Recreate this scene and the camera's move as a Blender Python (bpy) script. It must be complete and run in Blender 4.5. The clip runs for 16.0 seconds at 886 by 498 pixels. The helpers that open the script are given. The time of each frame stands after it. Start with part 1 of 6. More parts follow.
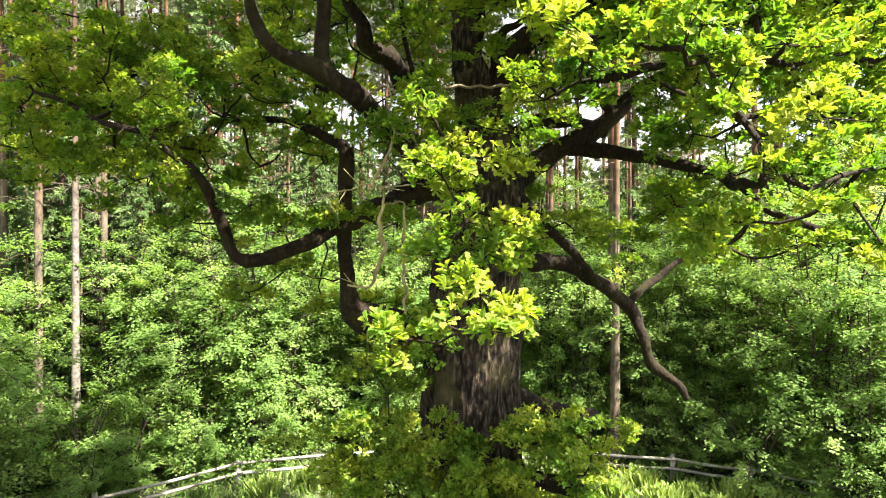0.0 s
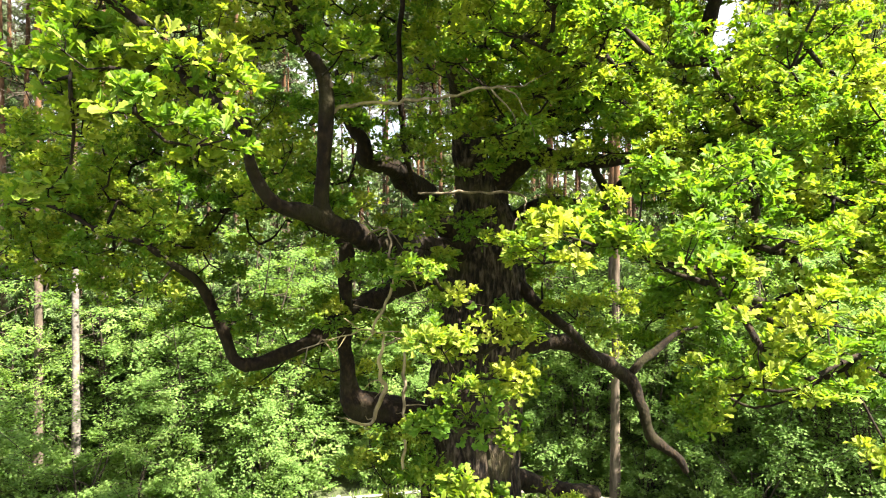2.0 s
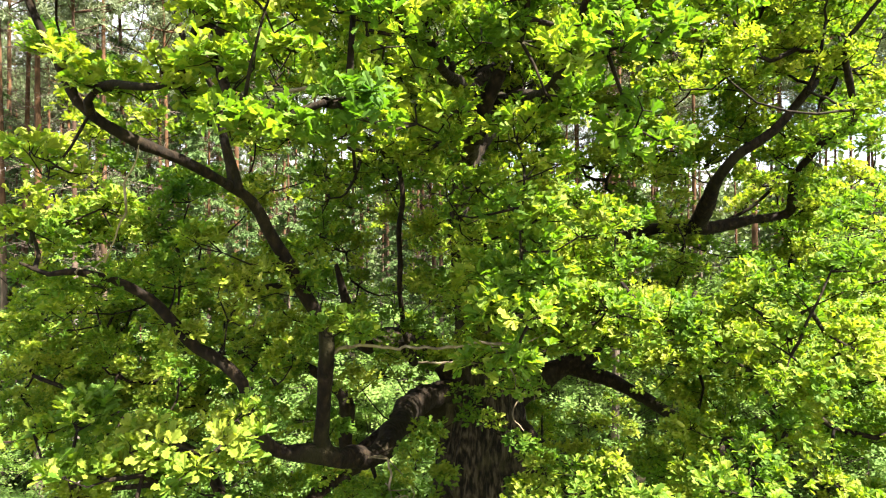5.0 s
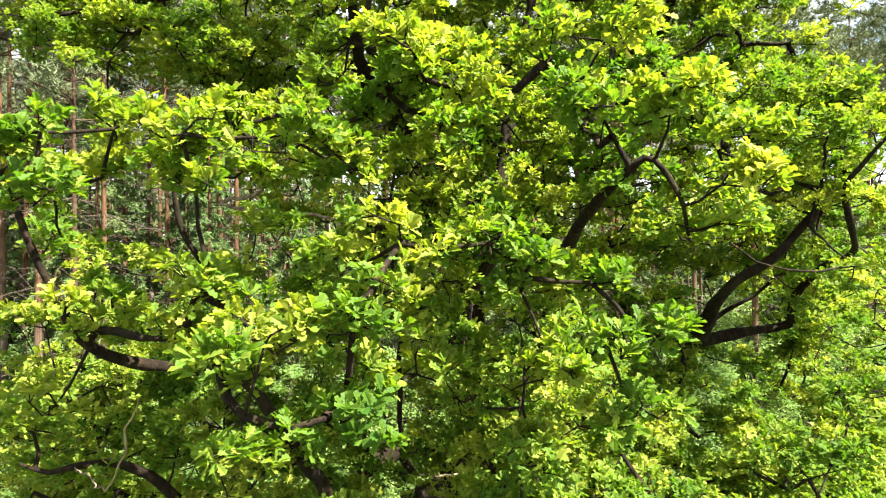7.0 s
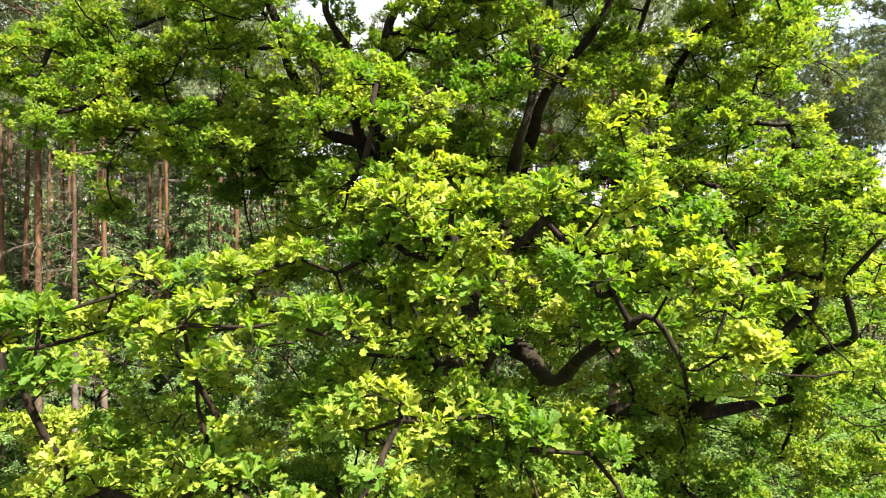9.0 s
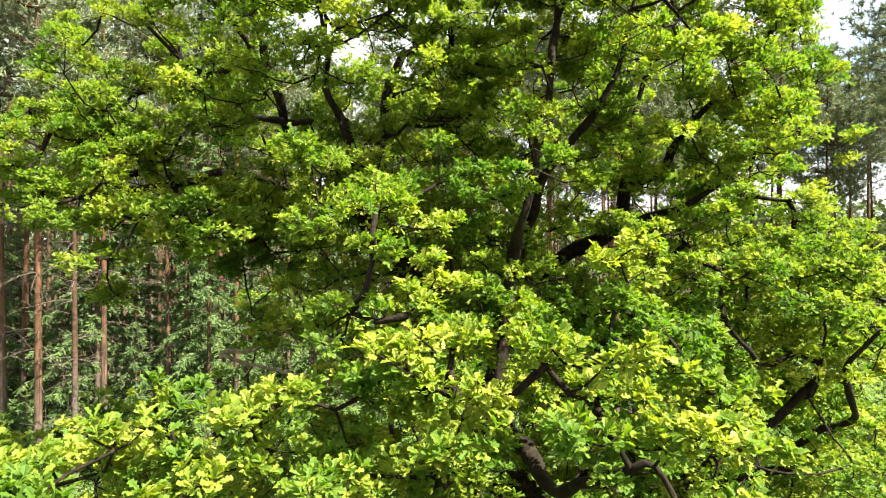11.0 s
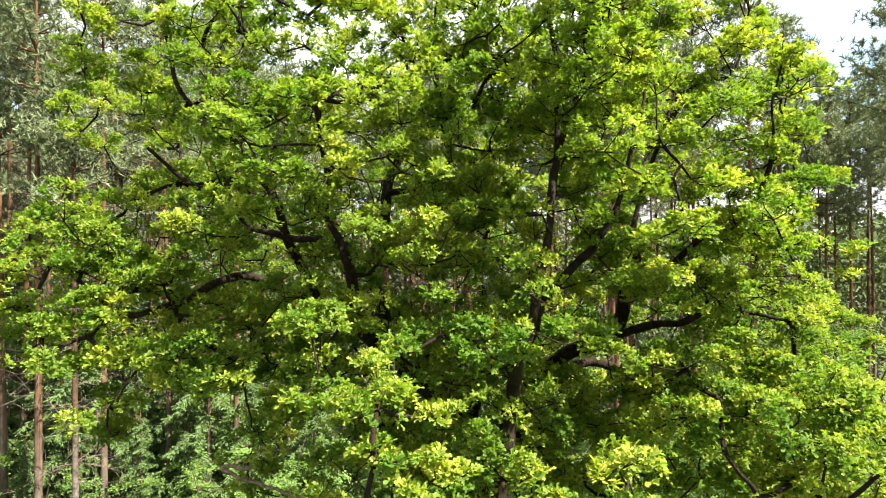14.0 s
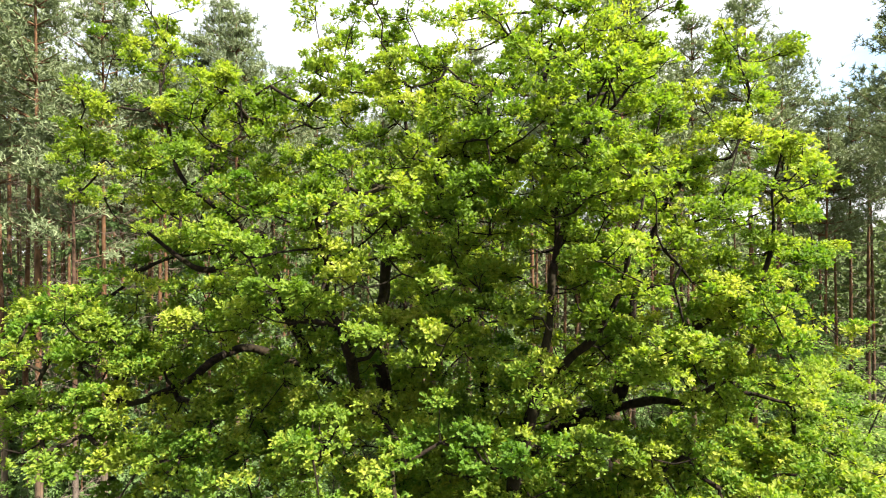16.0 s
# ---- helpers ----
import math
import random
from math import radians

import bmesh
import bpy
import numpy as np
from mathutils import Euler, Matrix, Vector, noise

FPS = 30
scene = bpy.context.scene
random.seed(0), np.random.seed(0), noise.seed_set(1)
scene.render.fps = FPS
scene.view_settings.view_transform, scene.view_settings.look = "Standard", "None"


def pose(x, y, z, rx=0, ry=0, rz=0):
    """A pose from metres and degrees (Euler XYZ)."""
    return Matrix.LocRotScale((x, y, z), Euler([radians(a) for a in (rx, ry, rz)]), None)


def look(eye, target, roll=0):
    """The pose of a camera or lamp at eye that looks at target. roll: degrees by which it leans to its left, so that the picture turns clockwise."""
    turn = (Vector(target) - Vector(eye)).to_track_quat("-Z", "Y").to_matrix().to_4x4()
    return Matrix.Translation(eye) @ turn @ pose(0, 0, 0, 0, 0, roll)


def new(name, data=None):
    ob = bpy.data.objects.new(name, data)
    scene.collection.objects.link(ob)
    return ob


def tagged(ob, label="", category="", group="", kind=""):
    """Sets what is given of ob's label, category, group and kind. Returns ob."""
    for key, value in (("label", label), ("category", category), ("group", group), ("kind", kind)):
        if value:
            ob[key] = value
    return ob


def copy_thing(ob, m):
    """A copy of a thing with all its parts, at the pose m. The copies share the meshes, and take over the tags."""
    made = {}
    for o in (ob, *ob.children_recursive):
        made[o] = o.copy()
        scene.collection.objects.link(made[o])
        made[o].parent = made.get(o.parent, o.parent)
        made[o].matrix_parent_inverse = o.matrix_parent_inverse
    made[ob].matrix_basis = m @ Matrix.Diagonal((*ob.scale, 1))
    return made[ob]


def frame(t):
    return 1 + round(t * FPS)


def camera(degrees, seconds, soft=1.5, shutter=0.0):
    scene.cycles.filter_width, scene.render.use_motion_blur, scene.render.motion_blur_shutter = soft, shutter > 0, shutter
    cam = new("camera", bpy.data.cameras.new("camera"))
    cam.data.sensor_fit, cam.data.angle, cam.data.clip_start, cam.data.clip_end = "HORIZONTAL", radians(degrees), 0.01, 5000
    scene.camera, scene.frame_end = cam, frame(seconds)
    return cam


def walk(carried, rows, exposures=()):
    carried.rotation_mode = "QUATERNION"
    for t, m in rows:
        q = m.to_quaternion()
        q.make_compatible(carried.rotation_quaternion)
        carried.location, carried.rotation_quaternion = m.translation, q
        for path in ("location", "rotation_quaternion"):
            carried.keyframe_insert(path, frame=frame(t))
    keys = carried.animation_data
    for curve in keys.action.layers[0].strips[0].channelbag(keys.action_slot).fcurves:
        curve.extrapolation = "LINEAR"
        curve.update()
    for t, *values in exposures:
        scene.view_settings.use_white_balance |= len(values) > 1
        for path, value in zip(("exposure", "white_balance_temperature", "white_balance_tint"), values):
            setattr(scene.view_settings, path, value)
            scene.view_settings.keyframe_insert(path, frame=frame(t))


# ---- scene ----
# The camera rises straight up in front of an old oak.
cam = camera(72.0, 16.0, 1.15)
PATH = [
    (0.0, 0.0, 0.0, 8.800, 90.084, 0, 0),
    (0.5, 0.0, 0.0, 9.304, 90.080, 0, 0),
    (1.0, 0.0, 0.0, 9.797, 90.062, 0, 0),
    (1.5, 0.0, 0.0, 10.214, 90.028, 0, 0),
    (2.0, 0.0, 0.0, 10.572, 89.987, 0, 0),
    (2.5, 0.0, 0.0, 10.923, 89.949, 0, 0),
    (3.0, 0.0, 0.0, 11.344, 89.914, 0, 0),
    (3.5, 0.0, 0.0, 11.882, 89.893, 0, 0),
    (4.0, 0.0, 0.0, 12.411, 89.896, 0, 0),
    (4.2, 0.0, 0.0, 12.618, 89.902, 0, 0),
    (5.2, 0.0, 0.0, 13.606, 89.929, 0, 0),
    (6.3, 0.0, 0.0, 14.693, 89.958, 0, 0),
    (6.5, 0.0, 0.0, 14.887, 89.966, 0, 0),
    (7.0, 0.0, 0.0, 15.278, 89.993, 0, 0),
    (7.5, 0.0, 0.0, 15.711, 90.026, 0, 0),
    (8.0, 0.0, 0.0, 16.090, 90.052, 0, 0),
    (8.5, 0.0, 0.0, 16.287, 90.073, 0, 0),
    (9.0, 0.0, 0.0, 16.513, 90.089, 0, 0),
    (9.2, 0.0, 0.0, 16.627, 90.094, 0, 0),
    (10.2, 0.0, 0.0, 17.207, 90.113, 0, 0),
    (11.3, 0.0, 0.0, 17.846, 90.135, 0, 0),
    (11.5, 0.0, 0.0, 17.969, 90.137, 0, 0),
    (12.0, 0.0, 0.0, 18.267, 90.140, 0, 0),
    (12.5, 0.0, 0.0, 18.553, 90.132, 0, 0),
    (13.0, 0.0, 0.0, 18.872, 90.111, 0, 0),
    (13.5, 0.0, 0.0, 19.197, 90.070, 0, 0),
    (14.0, 0.0, 0.0, 19.518, 90.018, 0, 0),
    (14.5, 0.0, 0.0, 19.842, 89.958, 0, 0),
    (15.0, 0.0, 0.0, 20.172, 89.898, 0, 0),
    (15.5, 0.0, 0.0, 20.496, 89.847, 0, 0),
    (16.0, 0.0, 0.0, 20.825, 89.803, 0, 0),
]

walk(cam, [(t, pose(*p)) for t, *p in PATH], [(0.0, 3.17), (6.5, 2.93), (8.0, 2.54), (12.5, 2.62), (16.0, 2.48)])

# ---- sky and sun ----
SUN_ELEVATION, SUN_AZIMUTH = 54.0, 122.0  # azimuth clockwise from the way the camera looks
world = bpy.data.worlds.new("sky")
scene.world = world
world.use_nodes = True
wn, wl = world.node_tree.nodes, world.node_tree.links
wn.clear()
sky = wn.new("ShaderNodeTexSky")
sky.sky_type, sky.sun_disc = "NISHITA", False
sky.sun_elevation, sky.sun_rotation = radians(SUN_ELEVATION), radians(SUN_AZIMUTH)
sky.air_density, sky.dust_density = 1.2, 2.0
coord = wn.new("ShaderNodeTexCoord")
mapping = wn.new("ShaderNodeMapping")
mapping.inputs["Scale"].default_value = (1.0, 1.0, 2.6)
wl.new(coord.outputs["Generated"], mapping.inputs["Vector"])
cloud = wn.new("ShaderNodeTexNoise")
cloud.inputs["Scale"].default_value, cloud.inputs["Detail"].default_value = 2.4, 6.0
wl.new(mapping.outputs["Vector"], cloud.inputs["Vector"])
ramp = wn.new("ShaderNodeValToRGB")
ramp.color_ramp.elements[0].position, ramp.color_ramp.elements[1].position = 0.33, 0.54
wl.new(cloud.outputs["Fac"], ramp.inputs["Fac"])
mix = wn.new("ShaderNodeMix")
mix.data_type = "RGBA"
wl.new(ramp.outputs["Color"], mix.inputs["Factor"])
wl.new(sky.outputs["Color"], mix.inputs["A"])
mix.inputs["B"].default_value = (4.3, 4.3, 4.35, 1)
back = wn.new("ShaderNodeBackground")
back.inputs["Strength"].default_value = 0.067
wl.new(mix.outputs["Result"], back.inputs["Color"])
wo = wn.new("ShaderNodeOutputWorld")
wl.new(back.outputs["Background"], wo.inputs["Surface"])

sun = new("sun", bpy.data.lights.new("sun", "SUN"))
sun.data.energy, sun.data.angle, sun.data.color = 5.0, radians(0.6), (1.0, 0.94, 0.8)
az, el = radians(SUN_AZIMUTH), radians(SUN_ELEVATION)
to_sun = Vector((math.sin(az) * math.cos(el), math.cos(az) * math.cos(el), math.sin(el)))
sun.matrix_world = look(to_sun * 60, (0, 0, 0))


# ---- materials ----
def node_material(name):
    m = bpy.data.materials.new(name)
    m.use_nodes = True
    n, l = m.node_tree.nodes, m.node_tree.links
    return m, n, l, n["Principled BSDF"]


def ramp_of(n, stops):
    r = n.new("ShaderNodeValToRGB")
    e = r.color_ramp.elements
    while len(e) < len(stops):
        e.new(0.5)
    for q, (at, c) in zip(e, stops):
        q.position, q.color = at, (*c, 1)
    return r


def noise_of(n, l, scale, detail=4.0, stretch=(1, 1, 1), kind="Object"):
    c, m, t = n.new("ShaderNodeTexCoord"), n.new("ShaderNodeMapping"), n.new("ShaderNodeTexNoise")
    m.inputs["Scale"].default_value = stretch
    t.inputs["Scale"].default_value, t.inputs["Detail"].default_value = scale, detail
    l.new(c.outputs[kind], m.inputs["Vector"])
    l.new(m.outputs["Vector"], t.inputs["Vector"])
    return t


def leaf_material(name, stops, glow, share=0.34, rough=0.6, patch=0.6, spec=0.16):
    """Leaves: a colour of its own for each leaf, lighter and darker patches over the crown, and light that shines through."""
    m, n, l, p = node_material(name)
    geo = n.new("ShaderNodeNewGeometry")
    big = noise_of(n, l, patch, 3.0)
    add = n.new("ShaderNodeMath")
    add.operation = "MULTIPLY_ADD"
    add.inputs[1].default_value = 0.3
    l.new(geo.outputs["Random Per Island"], add.inputs[0])
    sub = n.new("ShaderNodeMath")
    sub.operation = "MULTIPLY_ADD"
    sub.inputs[1].default_value, sub.inputs[2].default_value = 1.5, -0.4
    l.new(big.outputs["Fac"], sub.inputs[0])
    l.new(sub.outputs[0], add.inputs[2])
    r = ramp_of(n, stops)
    l.new(add.outputs[0], r.inputs["Fac"])
    l.new(r.outputs["Color"], p.inputs["Base Color"])
    p.inputs["Roughness"].default_value = rough
    p.inputs["Specular IOR Level"].default_value = spec
    tr = n.new("ShaderNodeBsdfTranslucent")
    tint = n.new("ShaderNodeMix")
    tint.data_type, tint.blend_type = "RGBA", "MULTIPLY"
    tint.inputs["Factor"].default_value = 1.0
    l.new(r.outputs["Color"], tint.inputs["A"])
    tint.inputs["B"].default_value = (*glow, 1)
    l.new(tint.outputs["Result"], tr.inputs["Color"])
    mx = n.new("ShaderNodeMixShader")
    mx.inputs["Fac"].default_value = share
    l.new(p.outputs["BSDF"], mx.inputs[1])
    l.new(tr.outputs["BSDF"], mx.inputs[2])
    l.new(mx.outputs["Shader"], n["Material Output"].inputs["Surface"])
    return m


def bark_material(name, stops, scale, stretch, depth, moss=None, upper=None):
    """Fissured bark with blotches of moss or pale bark; upper: the height and the tint of the thinner bark above it."""
    m, n, l, p = node_material(name)
    fine = noise_of(n, l, scale, 8.0, stretch)
    big = noise_of(n, l, 1.4, 4.0)
    r = ramp_of(n, stops)
    l.new(fine.outputs["Fac"], r.inputs["Fac"])
    colour = r.outputs["Color"]
    mk = n.new("ShaderNodeMix")
    mk.data_type = "RGBA"
    rr = ramp_of(n, [(0.5, (0, 0, 0)), (0.68, (0.8, 0.8, 0.8))])
    l.new(big.outputs["Fac"], rr.inputs["Fac"])
    l.new(rr.outputs["Color"], mk.inputs["Factor"])
    l.new(colour, mk.inputs["A"])
    mk.inputs["B"].default_value = (*(moss or stops[-1][1]), 1)
    colour = mk.outputs["Result"]
    if upper:
        c, xyz, span = n.new("ShaderNodeTexCoord"), n.new("ShaderNodeSeparateXYZ"), n.new("ShaderNodeMapRange")
        span.inputs["From Min"].default_value, span.inputs["From Max"].default_value = upper[0] - 2.5, upper[0] + 2.5
        l.new(c.outputs["Object"], xyz.inputs["Vector"])
        l.new(xyz.outputs["Z"], span.inputs["Value"])
        hue = n.new("ShaderNodeMix")
        hue.data_type, hue.blend_type = "RGBA", "MULTIPLY"
        l.new(span.outputs["Result"], hue.inputs["Factor"])
        l.new(colour, hue.inputs["A"])
        hue.inputs["B"].default_value = (*upper[1], 1)
        colour = hue.outputs["Result"]
    l.new(colour, p.inputs["Base Color"])
    p.inputs["Roughness"].default_value = 0.92
    p.inputs["Specular IOR Level"].default_value = 0.2
    b = n.new("ShaderNodeBump")
    b.inputs["Strength"].default_value, b.inputs["Distance"].default_value = 0.9, depth
    l.new(fine.outputs["Fac"], b.inputs["Height"])
    l.new(b.outputs["Normal"], p.inputs["Normal"])
    return m


OAK_LEAF = leaf_material("oak leaf", [(0.0, (0.032, 0.084, 0.01)), (0.4, (0.088, 0.155, 0.017)), (0.75, (0.242, 0.262, 0.036)), (1.0, (0.44, 0.42, 0.11))], (1.58, 1.82, 0.47), 0.43, patch=1.1)
YOUNG_LEAF = leaf_material("young oak leaf", [(0.0, (0.042, 0.084, 0.009)), (0.4, (0.1, 0.159, 0.019)), (0.75, (0.22, 0.258, 0.038)), (1.0, (0.375, 0.362, 0.09))], (1.66, 1.82, 0.5), 0.43, patch=1.1)
SHRUB_LEAF = leaf_material("shrub leaf", [(0.0, (0.07, 0.13, 0.03)), (0.5, (0.14, 0.22, 0.058)), (1.0, (0.28, 0.34, 0.115))], (1.6, 1.7, 0.8), 0.5, patch=0.35)
FAR_LEAF = leaf_material("far foliage", [(0.0, (0.026, 0.042, 0.012)), (0.5, (0.06, 0.085, 0.028)), (1.0, (0.11, 0.14, 0.05))], (1.2, 1.2, 0.7), 0.2, 0.7, 0.05, 0.1)
NEEDLE = leaf_material("pine needles", [(0.0, (0.066, 0.09, 0.042)), (0.5, (0.135, 0.165, 0.086)), (1.0, (0.205, 0.235, 0.135))], (1.2, 1.25, 0.7), 0.2, 0.6, 0.4, 0.2)
SPRUCE = leaf_material("spruce needles", [(0.0, (0.034, 0.066, 0.018)), (0.5, (0.072, 0.12, 0.036)), (1.0, (0.13, 0.178, 0.058))], (1.3, 1.35, 0.6), 0.2, 0.6, 0.4, 0.2)
GRASS = leaf_material("grass", [(0.0, (0.045, 0.095, 0.016)), (0.5, (0.1, 0.17, 0.03)), (1.0, (0.22, 0.28, 0.07))], (1.6, 1.6, 0.9), 0.35, 0.5, 0.5, 0.25)
TUFT = leaf_material("pale tall grass", [(0.0, (0.09, 0.14, 0.03)), (0.5, (0.17, 0.23, 0.06)), (1.0, (0.34, 0.37, 0.14))], (1.5, 1.5, 0.9), 0.4, 0.6, 0.5, 0.15)
OAK_BARK = bark_material("oak bark", [(0.4, (0.004, 0.0028, 0.002)), (0.52, (0.022, 0.015, 0.01)), (0.72, (0.085, 0.065, 0.046))], 15.0, (1, 1, 0.3), 0.09, (0.06, 0.052, 0.02))
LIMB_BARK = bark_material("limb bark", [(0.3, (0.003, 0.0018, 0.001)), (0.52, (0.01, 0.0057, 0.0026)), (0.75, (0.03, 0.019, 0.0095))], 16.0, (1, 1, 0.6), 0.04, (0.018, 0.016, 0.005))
TWIG_BARK = bark_material("twig bark", [(0.3, (0.018, 0.013, 0.009)), (0.7, (0.055, 0.042, 0.03))], 20.0, (1, 1, 1), 0.006)
DRY_TWIG = bark_material("dry twig", [(0.3, (0.06, 0.046, 0.036)), (0.7, (0.13, 0.1, 0.08))], 20.0, (1, 1, 1), 0.004)
DEAD_WOOD = bark_material("bleached wood", [(0.3, (0.07, 0.052, 0.034)), (0.6, (0.19, 0.15, 0.1)), (0.8, (0.34, 0.29, 0.22))], 14.0, (1, 1, 0.4), 0.01, (0.3, 0.25, 0.1))
PINE_BARK = bark_material("pine bark", [(0.3, (0.036, 0.027, 0.02)), (0.55, (0.085, 0.066, 0.05)), (0.75, (0.155, 0.122, 0.096))], 7.0, (1, 1, 0.3), 0.03, (0.15, 0.11, 0.08), (12.0, (0.95, 0.64, 0.42)))
GREY_BARK = bark_material("grey bark", [(0.3, (0.045, 0.038, 0.033)), (0.5, (0.1, 0.086, 0.075)), (0.75, (0.19, 0.166, 0.145))], 6.0, (1, 1, 1.5), 0.015, None, (11.5, (0.5, 0.33, 0.24)))
FENCE_WOOD = bark_material("weathered rail", [(0.3, (0.11, 0.095, 0.075)), (0.6, (0.22, 0.2, 0.17)), (0.8, (0.34, 0.32, 0.28))], 12.0, (1, 1, 1), 0.006)


def ground_material():
    m, n, l, p = node_material("forest floor")
    a = noise_of(n, l, 0.35, 5.0)
    b = noise_of(n, l, 9.0, 8.0)
    r1 = ramp_of(n, [(0.35, (0.035, 0.036, 0.016)), (0.5, (0.06, 0.083, 0.022)), (0.7, (0.11, 0.13, 0.036))])
    r2 = ramp_of(n, [(0.3, (0.35, 0.3, 0.25)), (0.7, (1.0, 1.0, 1.0))])
    l.new(a.outputs["Fac"], r1.inputs["Fac"])
    l.new(b.outputs["Fac"], r2.inputs["Fac"])
    x = n.new("ShaderNodeMix")
    x.data_type, x.blend_type = "RGBA", "MULTIPLY"
    x.inputs["Factor"].default_value = 1.0
    l.new(r1.outputs["Color"], x.inputs["A"])
    l.new(r2.outputs["Color"], x.inputs["B"])
    l.new(x.outputs["Result"], p.inputs["Base Color"])
    p.inputs["Roughness"].default_value = 0.95
    bp = n.new("ShaderNodeBump")
    bp.inputs["Distance"].default_value = 0.06
    l.new(b.outputs["Fac"], bp.inputs["Height"])
    l.new(bp.outputs["Normal"], p.inputs["Normal"])
    return m


GROUND = ground_material()


# ---- mesh makers ----
def unit(v):
    return v / np.maximum(np.linalg.norm(v, axis=-1, keepdims=True), 1e-9)


def raw_mesh(name, verts, faces, material, smooth=False):
    """A mesh from an array of points and an array of polygons that all have the same number of corners."""
    me = bpy.data.meshes.new(name)
    nf, k = faces.shape
    me.vertices.add(len(verts))
    me.vertices.foreach_set("co", np.ascontiguousarray(verts, dtype=np.float32).ravel())
    me.loops.add(nf * k)
    me.loops.foreach_set("vertex_index", np.ascontiguousarray(faces, dtype=np.int32).ravel())
    me.polygons.add(nf)
    me.polygons.foreach_set("loop_start", np.arange(0, nf * k, k, dtype=np.int32))
    me.polygons.foreach_set("use_smooth", np.full(nf, smooth))
    me.update(calc_edges=True)
    me.materials.append(material)
    return me


def part(name, me, parent, label="", kind=""):
    ob = new(name, me)
    ob.parent = parent
    return tagged(ob, label, "", "", kind)


def thing(name, label, category, group="", kind="", at=(0, 0, 0)):
    ob = new(name)
    ob.location = at
    return tagged(ob, label, category, group, kind)


def smooth_line(points, step):
    """Points x, y, z, radius on a soft curve through the given ones."""
    p = np.array(points, dtype=float)
    q = np.vstack([2 * p[0] - p[1], p, 2 * p[-1] - p[-2]])
    out = []
    for i in range(1, len(q) - 2):
        k = max(2, int(np.linalg.norm(q[i + 1, :3] - q[i, :3]) / step))
        for t in np.arange(k) / k:
            a, b, c, d = q[i - 1], q[i], q[i + 1], q[i + 2]
            out.append(0.5 * (2 * b + (c - a) * t + (2 * a - 5 * b + 4 * c - d) * t * t + (3 * b - a - 3 * c + d) * t ** 3))
    out.append(p[-1])
    out = np.array(out)
    out[:, 3] = np.maximum(out[:, 3], 0.004)
    return out


def tube(line, sides, rough=0.0, seed=0, cap=True, ridge=0.0):
    """Rings round a line of x, y, z, radius; rough: uneven bark as a share of the radius. Points and quads."""
    if cap:
        r, end = line[-1, 3], unit(line[-1, :3] - line[-2, :3])
        line = np.vstack([line, (*(line[-1, :3] + end * r * 0.3), r * 0.7), (*(line[-1, :3] + end * r * 0.42), r * 0.02)])
    n = len(line)
    way = unit(np.gradient(line[:, :3], axis=0))
    ref = np.array([0.31, 0.87, 0.38])
    u = unit(np.cross(way, ref))
    v = np.cross(way, u)
    ang = np.arange(sides) * 2 * math.pi / sides
    ring = np.cos(ang)[None, :, None] * u[:, None] + np.sin(ang)[None, :, None] * v[:, None]
    rad = np.repeat(line[:, 3:4], sides, 1)
    if rough:
        for i in range(n):
            for j in range(sides):
                c = line[i, :3] + ring[i, j] * line[i, 3]
                a = noise.noise(Vector((c[0] * 2.2 + seed, c[1] * 2.2, c[2] * 1.1)))
                b = noise.noise(Vector((c[0] * 8 + seed, c[1] * 8, c[2] * 1.7)))
                rad[i, j] *= 1 + rough * (a * 0.9 + b * 0.7)
                if ridge:
                    d = noise.noise(Vector((c[0] * 7, c[1] * 7, c[2] * 1.2 + 0.6 * a)))
                    e = noise.noise(Vector((c[0] * 17, c[1] * 17, c[2] * 2.6)))
                    rad[i, j] += ridge * (1 - 2.2 * abs(d)) + ridge * 0.5 * e
    verts = line[:, None, :3] + ring * rad[:, :, None]
    verts = verts.reshape(-1, 3)
    i, j = np.meshgrid(np.arange(n - 1), np.arange(sides), indexing="ij")
    a, b = i * sides + j, i * sides + (j + 1) % sides
    faces = np.stack([a, b, b + sides, a + sides], -1).reshape(-1, 4)
    return verts, faces


def join(pieces):
    verts, faces, at = [], [], 0
    for v, f in pieces:
        verts.append(v)
        faces.append(f + at)
        at += len(v)
    return np.vstack(verts), np.vstack(faces)


LOBED = (np.array([(0, 0, 0), (0.3, -0.17, 0.05), (0.4, -0.1, 0.03), (0.6, -0.3, 0.06), (0.7, -0.18, 0.02), (0.88, -0.26, 0.0), (1, 0, -0.1), (0.88, 0.26, 0.0), (0.7, 0.18, 0.02), (0.6, 0.3, 0.06), (0.4, 0.1, 0.03), (0.3, 0.17, 0.05)]), np.array([(0, 1, 2, 3, 4, 5, 6), (0, 6, 7, 8, 9, 10, 11)]))
OBOVATE = (np.array([(0, 0, 0), (0.36, -0.19, 0.05), (0.5, -0.12, 0.03), (0.8, -0.31, 0.03), (1, 0, -0.1), (0.8, 0.31, 0.03), (0.5, 0.12, 0.03), (0.36, 0.19, 0.05)]), np.array([(0, 1, 2, 3, 4), (0, 4, 5, 6, 7)]))
PLAIN = (np.array([(0, 0, 0), (0.5, -0.3, 0.06), (1, 0, -0.1), (0.5, 0.3, 0.06)]), np.array([(0, 1, 2, 3)]))
SPRIG = (np.array([(0, -0.1, 0), (0, 0.1, 0), (0.9, 0.13, 0), (1, -0.05, 0)]), np.array([(0, 1, 2, 3)]))
BLADE = (np.array([(0, -0.09, 0), (0, 0.09, 0), (1, 0.03, 0), (1, -0.03, 0)]), np.array([(0, 1, 2, 3)]))


